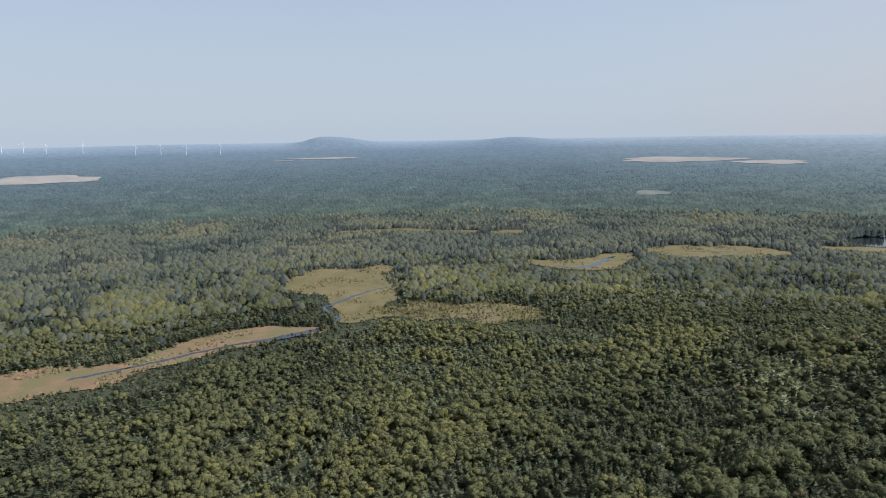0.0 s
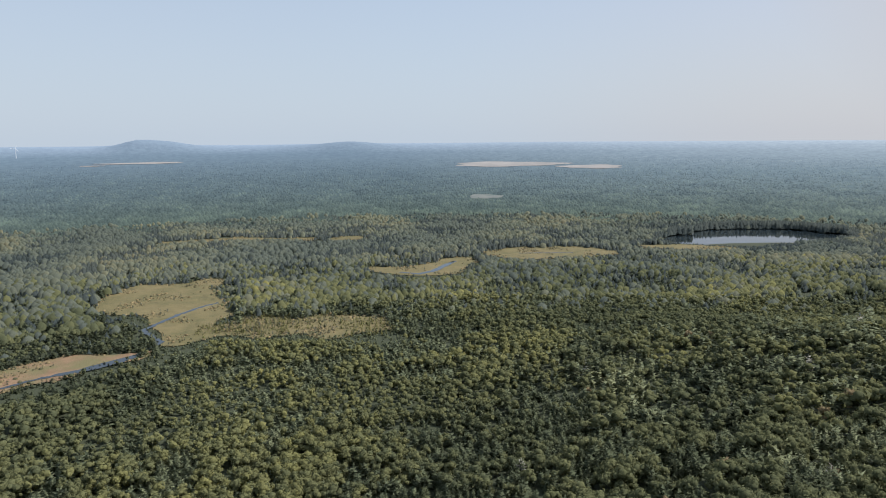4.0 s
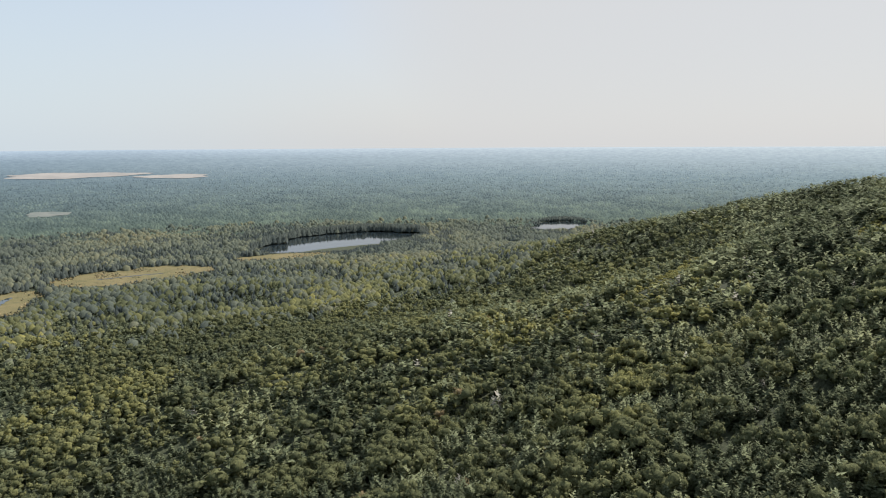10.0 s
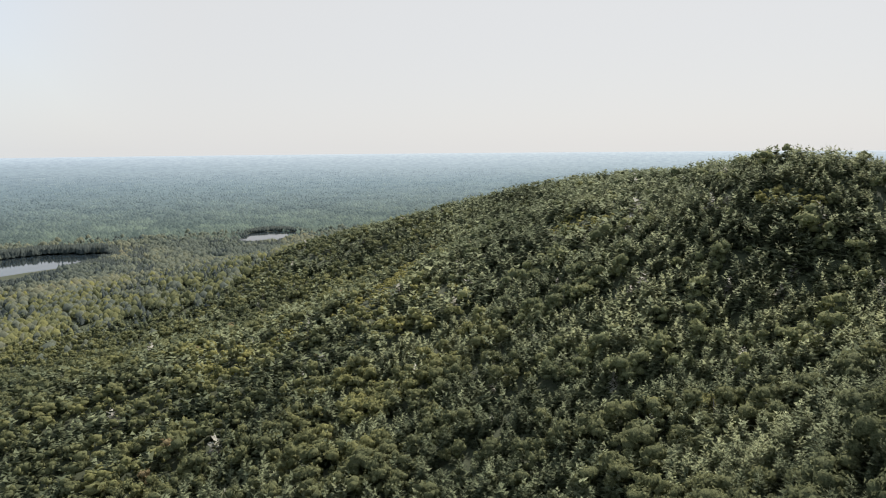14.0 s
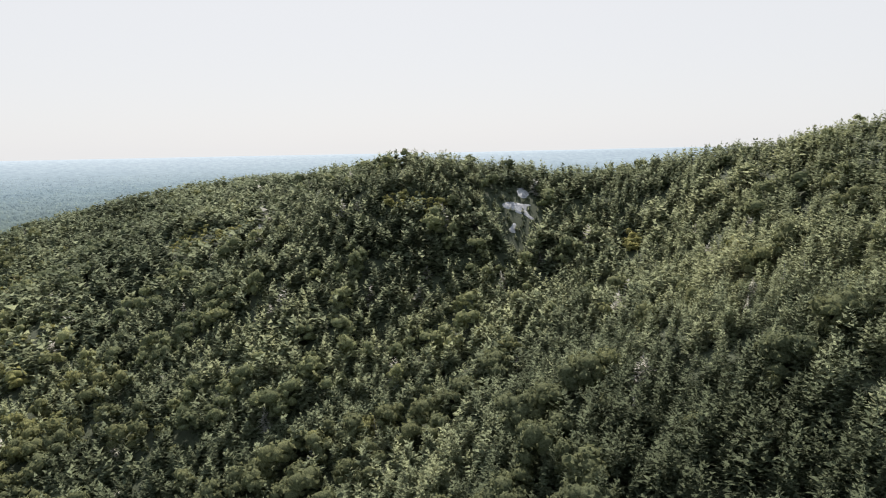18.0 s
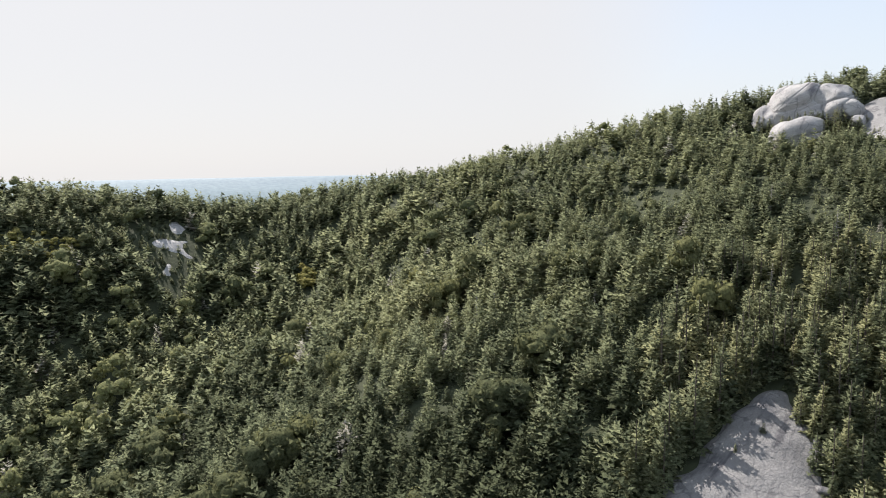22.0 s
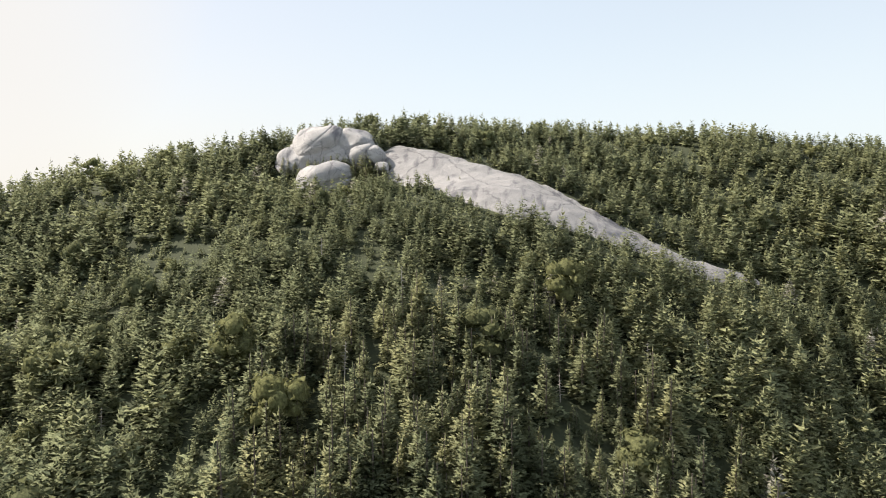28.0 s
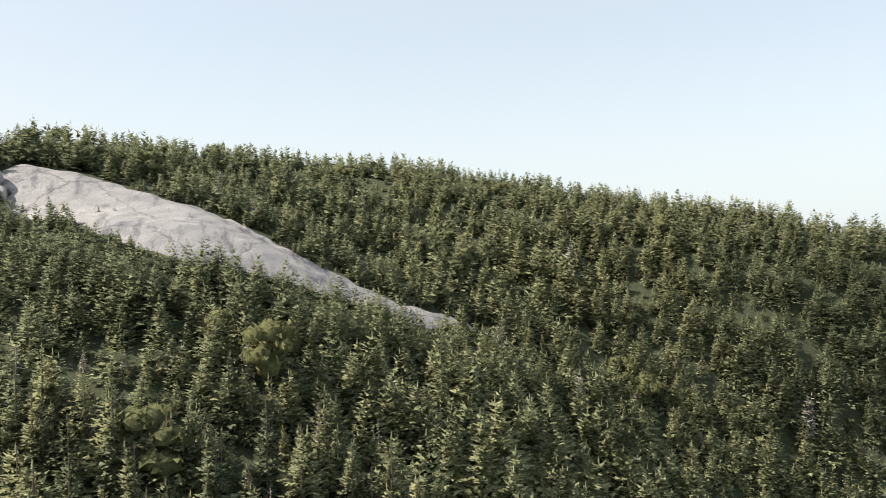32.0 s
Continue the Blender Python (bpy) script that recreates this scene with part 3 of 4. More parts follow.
TURBINES = [(-1531, 4064, 10), (-1400, 4094, 50), (-1265, 4117, 80), (-1089, 4183, 30), (-1980, 3977, 100), (-2082, 3942, 65), (-2179, 3907, 20), (-1807, 4032, 5)]
first = turbine()
for i, (tx, ty, spin) in enumerate(TURBINES):
    m = pose(tx, ty, float(height(tx, ty)) - 0.5, 0, 0, 20)
    if i == 0:
        first.matrix_world = m
    else:
        copy_thing(first, m)

# ---- trees ----
rng = np.random.default_rng(7)


def spruce_shape(sprays, radius=0.27, size=0.13, seed=0):
    """Needle sprays of a spruce one metre high: short blades on drooping boughs, uneven in outline, more or less pointed."""
    g = np.random.default_rng(seed)
    bend = g.normal(size=2) * 0.035
    whorls = 11
    reachs = 0.62 + 0.62 * g.random(whorls)
    lobes = 0.65 + 0.55 * g.random(9)
    blunt = 0.55 + 0.35 * g.random()
    v, f, out = [], [], []
    for i in range(sprays):
        q = 1 - math.sqrt(1 - (i + 0.5) / sprays * 0.992)
        w = q * whorls
        h = 0.08 + 0.90 * ((int(w) + 0.25 + (w % 1) * 0.65) / whorls if sprays > 60 else q)
        a = i * 2.399963 + 0.9 * g.random()
        lobe = lobes[(int(a * 9 / 6.283) + 2 * int(w)) % 9]
        far = radius * (1.03 - q) ** blunt * reachs[min(int(w), whorls - 1)] * lobe
        r = far * (0.30 + 0.70 * math.sqrt(g.random()))
        l = size * (0.6 + 0.8 * g.random()) * (1 - 0.5 * q)
        wd = l * (0.30 + 0.20 * g.random())
        rise = -0.50 + 0.75 * g.random() + 0.7 * q
        c, s = math.cos(a), math.sin(a)
        roll = wd * 1.1 * (g.random() - 0.5)
        cx, cy = bend * h * h
        z = h - 0.30 * r
        r0, r1 = max(r - 0.45 * l, 0.0), r + 0.55 * l
        k = len(v)
        v += [(cx + c * r0 - s * wd, cy + s * r0 + c * wd, z + roll), (cx + c * r0 + s * wd, cy + s * r0 - c * wd, z - roll), (cx + c * r1, cy + s * r1, z + rise * l)]
        f.append((k, k + 1, k + 2))
        n = np.array([0.8 * c, 0.8 * s, 0.8]) + 0.55 * g.normal(size=3)
        out += [n / np.linalg.norm(n)] * 3
    k = len(v)
    cx, cy = bend
    v += [(cx + 0.008, cy, 0.9), (cx - 0.007, cy + 0.007, 0.9), (cx - 0.007, cy - 0.007, 0.9), (cx, cy, 1.0)]
    f += [(k, k + 1, k + 3), (k + 1, k + 2, k + 3), (k + 2, k, k + 3)]
    out += [np.array([1, 0, 0.3]), np.array([-0.7, 0.7, 0.3]), np.array([-0.7, -0.7, 0.3]), np.array([0.0, 0, 1])]
    return np.array(v), np.array(f), np.array(out)


def leafy_shape(boughs, level, fringe, seed=0, wide=0.21, size=0.05):
    """The crown of a broadleaf tree one metre high: rounded boughs with uneven sides, and loose leaf clumps round them."""
    g = np.random.default_rng(seed)
    bm = bmesh.new()
    bmesh.ops.create_icosphere(bm, subdivisions=level, radius=1.0)
    ball = np.array([p.co[:] for p in bm.verts])
    skin = np.array([[p.index for p in q.verts] for q in bm.faces])
    bm.free()
    skin = skin[ball[skin].mean(1)[:, 2] > -0.35]
    rows = [(0.04 * g.normal(), 0.04 * g.normal(), 0.72 + 0.05 * g.random(), 0.20 + 0.04 * g.random())]
    for i in range(boughs - 1):
        a = i * 6.283 / max(boughs - 1, 1) + 0.9 * g.random()
        d = wide * (0.75 + 0.45 * g.random())
        rows.append((math.cos(a) * d, math.sin(a) * d, 0.26 + 0.56 * g.random(), 0.12 + 0.07 * g.random()))
    v, f, out, base = [], [], [], 0
    for bx, by, bz, br in rows:
        n = ball / np.linalg.norm(ball, axis=1)[:, None]
        p = n * (br * (0.68 + 0.40 * g.random(len(ball))))[:, None] * np.array([1, 1, 0.92]) + np.array([bx, by, bz])
        v.append(p)
        f.append(skin + base)
        away = p - np.array([0, 0, 0.5])
        out.append(n + 0.5 * away / np.linalg.norm(away, axis=1)[:, None])
        base += len(p)
    for i in range(fringe):
        bx, by, bz, br = rows[i % len(rows)]
        n = g.normal(size=3)
        n[2] = abs(n[2]) if g.random() < 0.8 else n[2] * 0.5
        n /= np.linalg.norm(n)
        p = np.array([bx, by, bz]) + n * br * (0.78 + 0.38 * g.random())
        t = np.cross(n, g.normal(size=3))
        t /= np.linalg.norm(t)
        b = np.cross(n, t) + 0.6 * n
        w = size * (0.6 + 0.8 * g.random())
        v.append(np.array([p + t * w, p + b * w * 1.2, p - t * w - b * w * 0.3]))
        f.append(np.array([[base, base + 1, base + 2]]))
        out.append(np.array([n + np.array([0, 0, 0.25]) + 0.5 * g.normal(size=3)] * 3))
        base += 3
    out = np.concatenate(out)
    return np.concatenate(v), np.concatenate(f), out / np.linalg.norm(out, axis=1)[:, None]


def lump_shape(seed, sides=5, wide=0.45, low=0.1, peak=1.0, mid=0.55, midw=0.8):
    """A coarse uneven crown for trees far away."""
    g = np.random.default_rng(seed)
    v = [(0.06 * g.normal(), 0.06 * g.normal(), peak)]
    for ring, (w, h) in enumerate(((midw * wide, mid + 0.15), (wide, low + 0.12))):
        for j in range(sides):
            a = 2 * math.pi * (j + 0.5 * ring) / sides
            r = w * (0.72 + 0.55 * g.random())
            v.append((r * math.cos(a), r * math.sin(a), h + 0.16 * (g.random() - 0.5)))
    f = []
    for j in range(sides):
        n = (j + 1) % sides
        f += [(0, 1 + j, 1 + n), (1 + j, 1 + sides + j, 1 + n), (1 + n, 1 + sides + j, 1 + sides + n)]
    v = np.array(v)
    out = np.stack([v[:, 0] / wide, v[:, 1] / wide, 0.9 + 0 * v[:, 2]], -1)
    return v, np.array(f), out


def plant(name, shapes, spots, label, material, category="forest"):
    """One joined stand of trees. spots: x, y, z, height, width factor, tint."""
    allv, allf, allt, alln, base = [], [], [], [], 0
    pick = rng.integers(0, len(shapes), len(spots))
    for i, shape in enumerate(shapes):
        sv, sf = shape[0], shape[1]
        s = spots[pick == i]
        if not len(s):
            continue
        a = rng.random(len(s)) * 2 * math.pi
        c, d = np.cos(a)[:, None], np.sin(a)[:, None]
        tall, wide = s[:, 3:4], (s[:, 3] * s[:, 4])[:, None]
        x = (sv[:, 0] * c - sv[:, 1] * d) * wide + s[:, 0:1]
        y = (sv[:, 0] * d + sv[:, 1] * c) * wide + s[:, 1:2]
        z = sv[:, 2] * tall + s[:, 2:3]
        allv.append(np.stack([x, y, z], -1).reshape(-1, 3))
        allf.append((sf[None] + (np.arange(len(s)) * len(sv))[:, None, None] + base).reshape(-1, 3))
        if len(shape) > 2:
            sn = shape[2]
            n = np.stack([sn[:, 0] * c - sn[:, 1] * d, sn[:, 0] * d + sn[:, 1] * c, sn[:, 2] + 0 * c], -1).reshape(-1, 3)
            alln.append(n / np.linalg.norm(n, axis=1)[:, None])
        allt.append(np.repeat(s[:, 5], len(sv)))
        base += len(s) * len(sv)
    if not allv:
        return
    me = mesh_of(name, np.concatenate(allv), np.concatenate(allf), material, bool(alln), np.concatenate(allt), np.concatenate(alln) if alln else None)
    return tagged(new(name, me), label, category, kind="stuff")


def soft_noise(x, y, scale, seed):
    """Smooth patches between 0 and 1."""
    g = np.random.default_rng(seed)
    v = np.zeros_like(x)
    for i in range(7):
        a, p, q = g.random() * 6.28, g.random() * 6.28, 0.6 + 1.3 * g.random()
        v = v + np.sin((x * math.cos(a) + y * math.sin(a)) * q / scale + p + 1.3 * np.sin((y * math.cos(a) - x * math.sin(a)) * q * 0.7 / scale))
    return np.clip(0.5 + v / 6.5, 0, 1)


def lattice(x0, x1, y0, y1, step):
    x, y = np.meshgrid(np.arange(x0, x1, step), np.arange(y0, y1, step), indexing="ij")
    x = x + (np.arange(x.shape[1])[None] % 2) * step / 2
    x = x.ravel() + (rng.random(x.size) - 0.5) * step * 1.15
    y = y.ravel() + (rng.random(y.size) - 0.5) * step * 1.15
    return x, y


def clear_of(x, y, gap=0.0):
    """True where trees may stand: off the rock, the water and the marsh."""
    ok = np.ones(x.shape, bool)
    for line in BARE:
        ok &= inside(x, y, line) + wobble(x, y, 1.2) < 0.3 - gap
    for bx, by, br in BOULDERS:
        ok &= np.hypot(x - bx, y - by) > br
    for _, line in MARSH:
        ok &= marsh_depth(x, y, line) + wobble(x, y, 3) * 1.6 < 4 - gap
    for line in LAKES:
        ok &= inside(x, y, line) + wobble(x, y, 7) < -4 - gap
    for fx, fy, a, b in FIELDS:
        ok &= np.hypot(x - fx, y - fy) > (a + b) * 0.5 if a < 200 else np.ones(x.shape, bool)
    return ok


def shown(x, y):
    """Leaves out the wide sector to the west that lies behind all views."""
    az = np.degrees(np.arctan2(x - 40, y + 20)) % 360
    return ~((az > 246) & (az < 316) & (np.hypot(x - 40, y + 20) > 90))


# where the flight looks: place and heading, in degrees from north
STATIONS = [(5, 10, 277, 6), (7, 58, 275, 22), (25, 98, 276, 42), (50, 125, 276, 57), (80, 144, 275, 78), (113, 151, 277, 101),
            (142, 147, 276, 117), (168, 134, 277, 137), (190, 112, 276, 156), (204, 84, 278, 173), (208, 46, 281, 196)]


def in_sight(x, y, z):
    """False for ground in the lee of the hill or that the flight never faces."""
    seen = np.zeros(x.shape, bool)
    for ex, ey, ez, heading in STATIONS:
        dx, dy = x - ex, y - ey
        r = np.hypot(dx, dy)
        turn = (np.degrees(np.arctan2(dx, dy)) - heading + 180) % 360 - 180
        i = np.where(~seen & (np.abs(turn) < 40) & (ez - z - 9 < 0.66 * r + 6))[0]
        free = np.ones(i.size, bool)
        for s in np.linspace(0.1, 0.965, 13):
            free &= height(ex + dx[i] * s, ey + dy[i] * s) < ez + (z[i] + 27 - ez) * s
        seen[i] |= free
    return seen


def reach(x, y, z):
    """How near the flight comes."""
    best = np.full(x.shape, 1e9)
    for ex, ey, ez, _ in STATIONS:
        best = np.minimum(best, np.sqrt((x - ex) ** 2 + (y - ey) ** 2 + (z - ez) ** 2))
    return best


def leafy_share(x, y, z):
    """The share of broadleaf trees: spruce on the heights and at the wet edges, broadleaf on the lower slopes."""
    p = 0.03 + 0.62 * np.clip((170 - z) / 110, 0, 1) * np.clip(z / 25, 0.35, 1)
    patch = soft_noise(x, y, 20, 3)
    return np.where((y < -60) & (x < 260), 0.3, np.where((x < 120) & (y > 200), 0.7, 1.0)) * np.clip(p + (0.24 + 1.0 * np.clip((225 - z) / 70, 0, 1)) * (patch - 0.5), 0.02, 0.93)


SPRUCE_NEAR = [spruce_shape(330, 0.25 + 0.02 * i, 0.095, i) for i in range(8)]
SPRUCE_SINGLE = [spruce_shape(760, 0.24 + 0.02 * i, 0.072, 90 + i) for i in range(6)]
SPRUCE_MID = [spruce_shape(120, 0.25 + 0.012 * i, 0.165, 20 + i) for i in range(10)]
SPRUCE_OFF = [spruce_shape(58, 0.26 + 0.012 * i, 0.22, 60 + i) for i in range(8)]
SPRUCE_FAR = [spruce_shape(26, 0.26, 0.30, 40 + i) for i in range(8)]
LEAFY_NEAR = [leafy_shape(11, 1, 340, i, size=0.036) for i in range(8)]
LEAFY_MID = [leafy_shape(8, 1, 100, 20 + i, size=0.052) for i in range(10)]
LEAFY_FAR = [leafy_shape(3, 1, 10, 40 + i, wide=0.17, size=0.09) for i in range(10)]
LEAFY_LUMP = [lump_shape(i, sides=4) for i in range(8)]
TUFT = [(np.array([(0.05 * i - 0.1, 0.04 * i, 0.75), (0.5, 0.1, 0.05), (0, 0.45 + 0.04 * i, 0.1), (-0.5, 0, 0.0), (0, -0.5, 0.08)]), np.array([(0, 1, 2), (0, 2, 3), (0, 3, 4), (0, 4, 1)]), np.array([(0, 0, 1), (0.5, 0, 0.9), (0, 0.5, 0.9), (-0.5, 0, 0.9), (0, -0.5, 0.9)])) for i in range(5)]
CONE_FAR = [lump_shape(30 + i, sides=4, wide=0.26, midw=0.6, mid=0.4) for i in range(6)]

# strips and clearings of young yellow-green growth: x, y, half width
YOUNG = [[(940, 440, 20), (850, 425, 23), (745, 408, 21), (700, 430, 16)], [(670, 470, 12), (640, 480, 8)], [(790, 228, 20), (740, 176, 18)], [(611, 61, 9), (595, 39, 8)], [(1165, 222, 22), (1200, 226, 16)], [(700, 320, 10), (690, 335, 8)], [(530, -81, 7), (520, -76, 6)]]

# the hill and its foot
NEAR, MID = 215, 500
x, y = lattice(-420, 1500, -520, 760, 4.75)
z = height(x, y)
keep = (z > 14) & clear_of(x, y) & shown(x, y)
x, y, z = x[keep], y[keep], z[keep]
d = reach(x, y, z)
thin = np.where(d < NEAR, 0.96, np.where(d < MID, np.where(z > 205, 0.95, 0.82), 0.6))
thin = np.where(d > 1000, 0.35, thin)
gaps = soft_noise(x, y, 9, 88)
thin = thin * np.where(gaps < 0.27, 0.9, 1.0)
sight = in_sight(x, y, z)
close = np.hypot(x - 100, y - 70) < 230
thin = np.where(sight, thin, np.where(close, 0.75, 0.3))
keep = rng.random(x.size) < thin
x, y, z, d = x[keep], y[keep], z[keep], np.where(sight, d, np.where(close, 600, 900))[keep]
young = np.full(x.shape, -99.0)
for line in YOUNG:
    young = np.maximum(young, inside(x, y, line) + wobble(x, y, 4))
young = young > 0
leafy = (rng.random(x.size) < leafy_share(x, y, z)) | (young & (rng.random(x.size) < 0.9))
keep = ~leafy | young | (rng.random(x.size) < np.where(d < MID, 0.55, 0.75))
x, y, z, d, young, leafy = x[keep], y[keep], z[keep], d[keep], young[keep], leafy[keep]
grow = (0.58 + 0.80 * rng.random(x.size)) * (0.88 + 0.3 * soft_noise(x, y, 25, 5))
top = np.clip((z - 225) / 70, 0, 1)
tall = np.where(leafy, np.where(d < 520, 13.8, 11.5), 13.4) * grow * (1 - np.where(y < -200, 0.29, 0.40) * top)
front = np.full(x.shape, -99.0)
front = np.maximum(front, inside(x, y - 7, SLAB))
tall = np.where(front > -9, tall * 0.76, tall)
tall = np.where((soft_noise(x, y, 9, 88) < 0.29) & (rng.random(x.size) < 0.75), tall * 0.45, tall)
for line in PATCH:
    tall = np.where(inside(x + 8, y - 4, line) > -8, np.minimum(tall, 3.6), tall)
tall = np.where(young, 5.5 * grow, np.where(d > MID, tall * 1.1, tall))
wide = np.where(leafy, 0.85 + 0.4 * rng.random(x.size), 0.85 + 0.45 * rng.random(x.size)) * np.where(d > MID, 1.1, 1.0) * np.where(young, 1.3, 1.0)
tint = np.clip(0.10 + 0.55 * rng.random(x.size) + 0.6 * (soft_noise(x, y, 45, 9) - 0.5), 0, 0.93)
pale = leafy & ~young & (d > 270) & (z > 130) & (x > 200)
# slope light painted into spruce tints: darker north of y 10, lighter past -30
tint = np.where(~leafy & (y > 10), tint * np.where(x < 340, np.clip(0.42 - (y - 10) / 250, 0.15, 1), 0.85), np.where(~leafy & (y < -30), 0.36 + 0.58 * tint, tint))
# broadleaf crowns against the sun get that shade in their tint too
tint = np.where(leafy & (y > 40) & (x > 180) & (x < 420), tint * 0.3, tint)
tint = np.where(leafy & (y < -60) & (x < 260), np.minimum(tint, 0.5), tint)
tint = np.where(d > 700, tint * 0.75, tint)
tint = np.where(leafy & (z < 150), np.clip(tint + 0.08, 0, 0.9), tint)
tint = np.where(pale, np.clip(tint, 0, 0.93), np.where(leafy & (d < NEAR), tint * 0.8, tint))
tint = np.where(rng.random(x.size) < np.where(leafy, 0.004, 0.010), 1.0, np.where(young, 0.86 + 0.1 * rng.random(x.size), tint))
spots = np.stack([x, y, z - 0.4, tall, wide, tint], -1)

# the spruces that the flight passes nearest stand singly, each with its trunk
order = np.argsort(np.hypot(x - 212, (y + 48) * 1.3) + 1e6 * leafy)[:300]
single = np.zeros(x.shape, bool)
single[order] = True


def spruce(shape):
    base = new("spruce")
    bm = bmesh.new()
    bmesh.ops.create_cone(bm, cap_ends=True, segments=7, radius1=0.018, radius2=0.004, depth=0.95, matrix=Matrix.Translation((0, 0, 0.475)))
    part("trunk", bm, M_BARK, base)
    sv, sf, sn = shape
    crown = new("crown", mesh_of("crown", sv, sf, M_SPRUCE_SINGLE, True, None, sn))
    crown.parent = base
    return tagged(base, "dark green spruce with ragged boughs on the hillside", "spruce", "hillside spruces")


models = [spruce(shape) for shape in SPRUCE_SINGLE]
placed = [False] * len(models)
for n, i in enumerate(order):
    k = n % len(models)
    sx, sy, sz, st, sw, _ = (float(q) for q in spots[i])
    m = pose(sx, sy, sz, 0, 0, float(rng.random() * 360)) @ Matrix.Diagonal((st * sw, st * sw, st, 1))
    if placed[k]:
        copy_thing(models[k], m)
    else:
        placed[k] = True
        models[k]["spot"] = n
firsts = {int(mo["spot"]): mo for mo in models}
for n, mo in firsts.items():
    sx, sy, sz, st, sw, _ = (float(q) for q in spots[order[n]])
    mo.matrix_basis = pose(sx, sy, sz) @ Matrix.Diagonal((st * sw, st * sw, st, 1))
    del mo["spot"]

near, mid = (d < NEAR) & ~single, (d >= NEAR) & (d < MID)
far, last = (d >= MID) & (d < 800), d >= 800
off = mid & (d > 330)
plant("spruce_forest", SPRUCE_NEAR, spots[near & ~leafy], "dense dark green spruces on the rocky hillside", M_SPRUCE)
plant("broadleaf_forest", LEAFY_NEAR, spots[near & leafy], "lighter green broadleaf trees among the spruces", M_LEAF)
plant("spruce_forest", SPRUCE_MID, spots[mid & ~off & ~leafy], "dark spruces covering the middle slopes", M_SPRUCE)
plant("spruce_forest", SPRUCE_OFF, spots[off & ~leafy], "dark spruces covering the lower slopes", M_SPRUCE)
plant("broadleaf_forest", LEAFY_MID, spots[mid & leafy & ~pale], "green broadleaf trees on the middle slopes", M_LEAF)
plant("birch_stand", LEAFY_MID, spots[mid & pale], "pale green birches among the dark spruces", M_BIRCH)
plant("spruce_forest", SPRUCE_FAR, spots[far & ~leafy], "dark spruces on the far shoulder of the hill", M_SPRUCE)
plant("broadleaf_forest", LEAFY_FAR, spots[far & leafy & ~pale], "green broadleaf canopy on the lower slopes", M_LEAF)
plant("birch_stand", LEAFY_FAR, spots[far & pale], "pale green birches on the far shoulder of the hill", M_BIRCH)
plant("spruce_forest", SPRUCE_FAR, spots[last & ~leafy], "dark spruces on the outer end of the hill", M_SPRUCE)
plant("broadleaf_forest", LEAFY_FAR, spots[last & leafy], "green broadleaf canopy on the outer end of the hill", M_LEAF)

# the plain


def stand_on_plain(step, inner, outer, share, materials, names, big, shapes):
    """Mixed forest on the flat ground between two distances from the middle."""
    many = int(2 * outer * (outer + 900) / step ** 2 * 1.15)
    x, y = CX - outer + 2 * outer * rng.random(many), CY - 900 + (outer + 900) * rng.random(many)
    r = np.hypot(x - CX, y - CY)
    keep = (r >= inner) & (r < outer) & (y > -350)
    x, y, r = x[keep], y[keep], r[keep]
    z = height(x, y)
    hill = (z > 14) & (x > -420) & (x < 1500) & (y > -520) & (y < 760)
    keep = ~hill & clear_of(x, y) & shown(x, y) & (rng.random(x.size) < share(r))
    x, y, z, r = x[keep], y[keep], z[keep], r[keep]
    keep = in_sight(x, y, z)
    x, y, z, r = x[keep], y[keep], z[keep], r[keep]
    edge, front = np.zeros(x.shape, bool), np.zeros(x.shape, bool)
    ux, uy = (x - 60) / np.hypot(x - 60, y - 100), (y - 100) / np.hypot(x - 60, y - 100)
    for n, line in enumerate(LAKES + [m[1] for m in MARSH]):
        edge |= inside(x, y, line) > -30
        front |= (inside(x + 48 * ux, y + 48 * uy, line) > -12) & ((n > 0) | (x < 1330))
    patch = soft_noise(x, y, 60, 19)
    leafy = rng.random(x.size) < np.where(edge, 0.10, np.clip(0.50 + 1.3 * (soft_noise(x, y, 70, 13) - 0.5) + 1.3 * (soft_noise(x, y, 21, 14) - 0.5), 0.05, 0.95))
    tall = np.where(leafy, 1.18, 1.0) * (6.5 + 5 * patch + 5.5 * rng.random(x.size) ** 1.5) * np.where(front, 0.5, np.where(edge & ~leafy, 1.15, 1.0)) * big
    wide = np.where(leafy, 1.0, 1.3) * (0.75 + 0.6 * rng.random(x.size))
    tint = np.clip(0.05 + 0.6 * rng.random(x.size) + 0.8 * (soft_noise(x, y, 120, 17) - 0.5), 0, 0.95)
    tall = tall * np.clip((3250 - r) / 800, 0.3, 1)
    tint = np.where(leafy, tint, tint * 0.6)
    spots = np.stack([x, y, z - 0.4, tall, wide, tint], -1)
    near = reach(x, y, z)
    for least, most, cones, crowns in shapes:
        here = (near >= least) & (near < most)
        plant(names[0], cones, spots[here & ~leafy], "dark conifers across the flat plain", materials[0])
        plant(names[1], crowns, spots[here & leafy], "green mixed canopy across the flat plain", materials[1])


names = ("conifer_plain_forest", "broadleaf_plain_forest")
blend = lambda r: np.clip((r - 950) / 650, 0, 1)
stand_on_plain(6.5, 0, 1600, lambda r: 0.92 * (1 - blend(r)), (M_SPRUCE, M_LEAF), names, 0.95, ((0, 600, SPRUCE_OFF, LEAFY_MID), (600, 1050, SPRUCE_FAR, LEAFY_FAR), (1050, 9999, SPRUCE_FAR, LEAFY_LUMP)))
stand_on_plain(9.4, 950, FAR_START, lambda r: 0.95 * blend(r) * np.clip((FAR_START - r) / 320, 0, 1), (M_HAZED_CONE, M_HAZED_LEAF), names, 1.05, ((0, 9999, CONE_FAR, LEAFY_LUMP),))


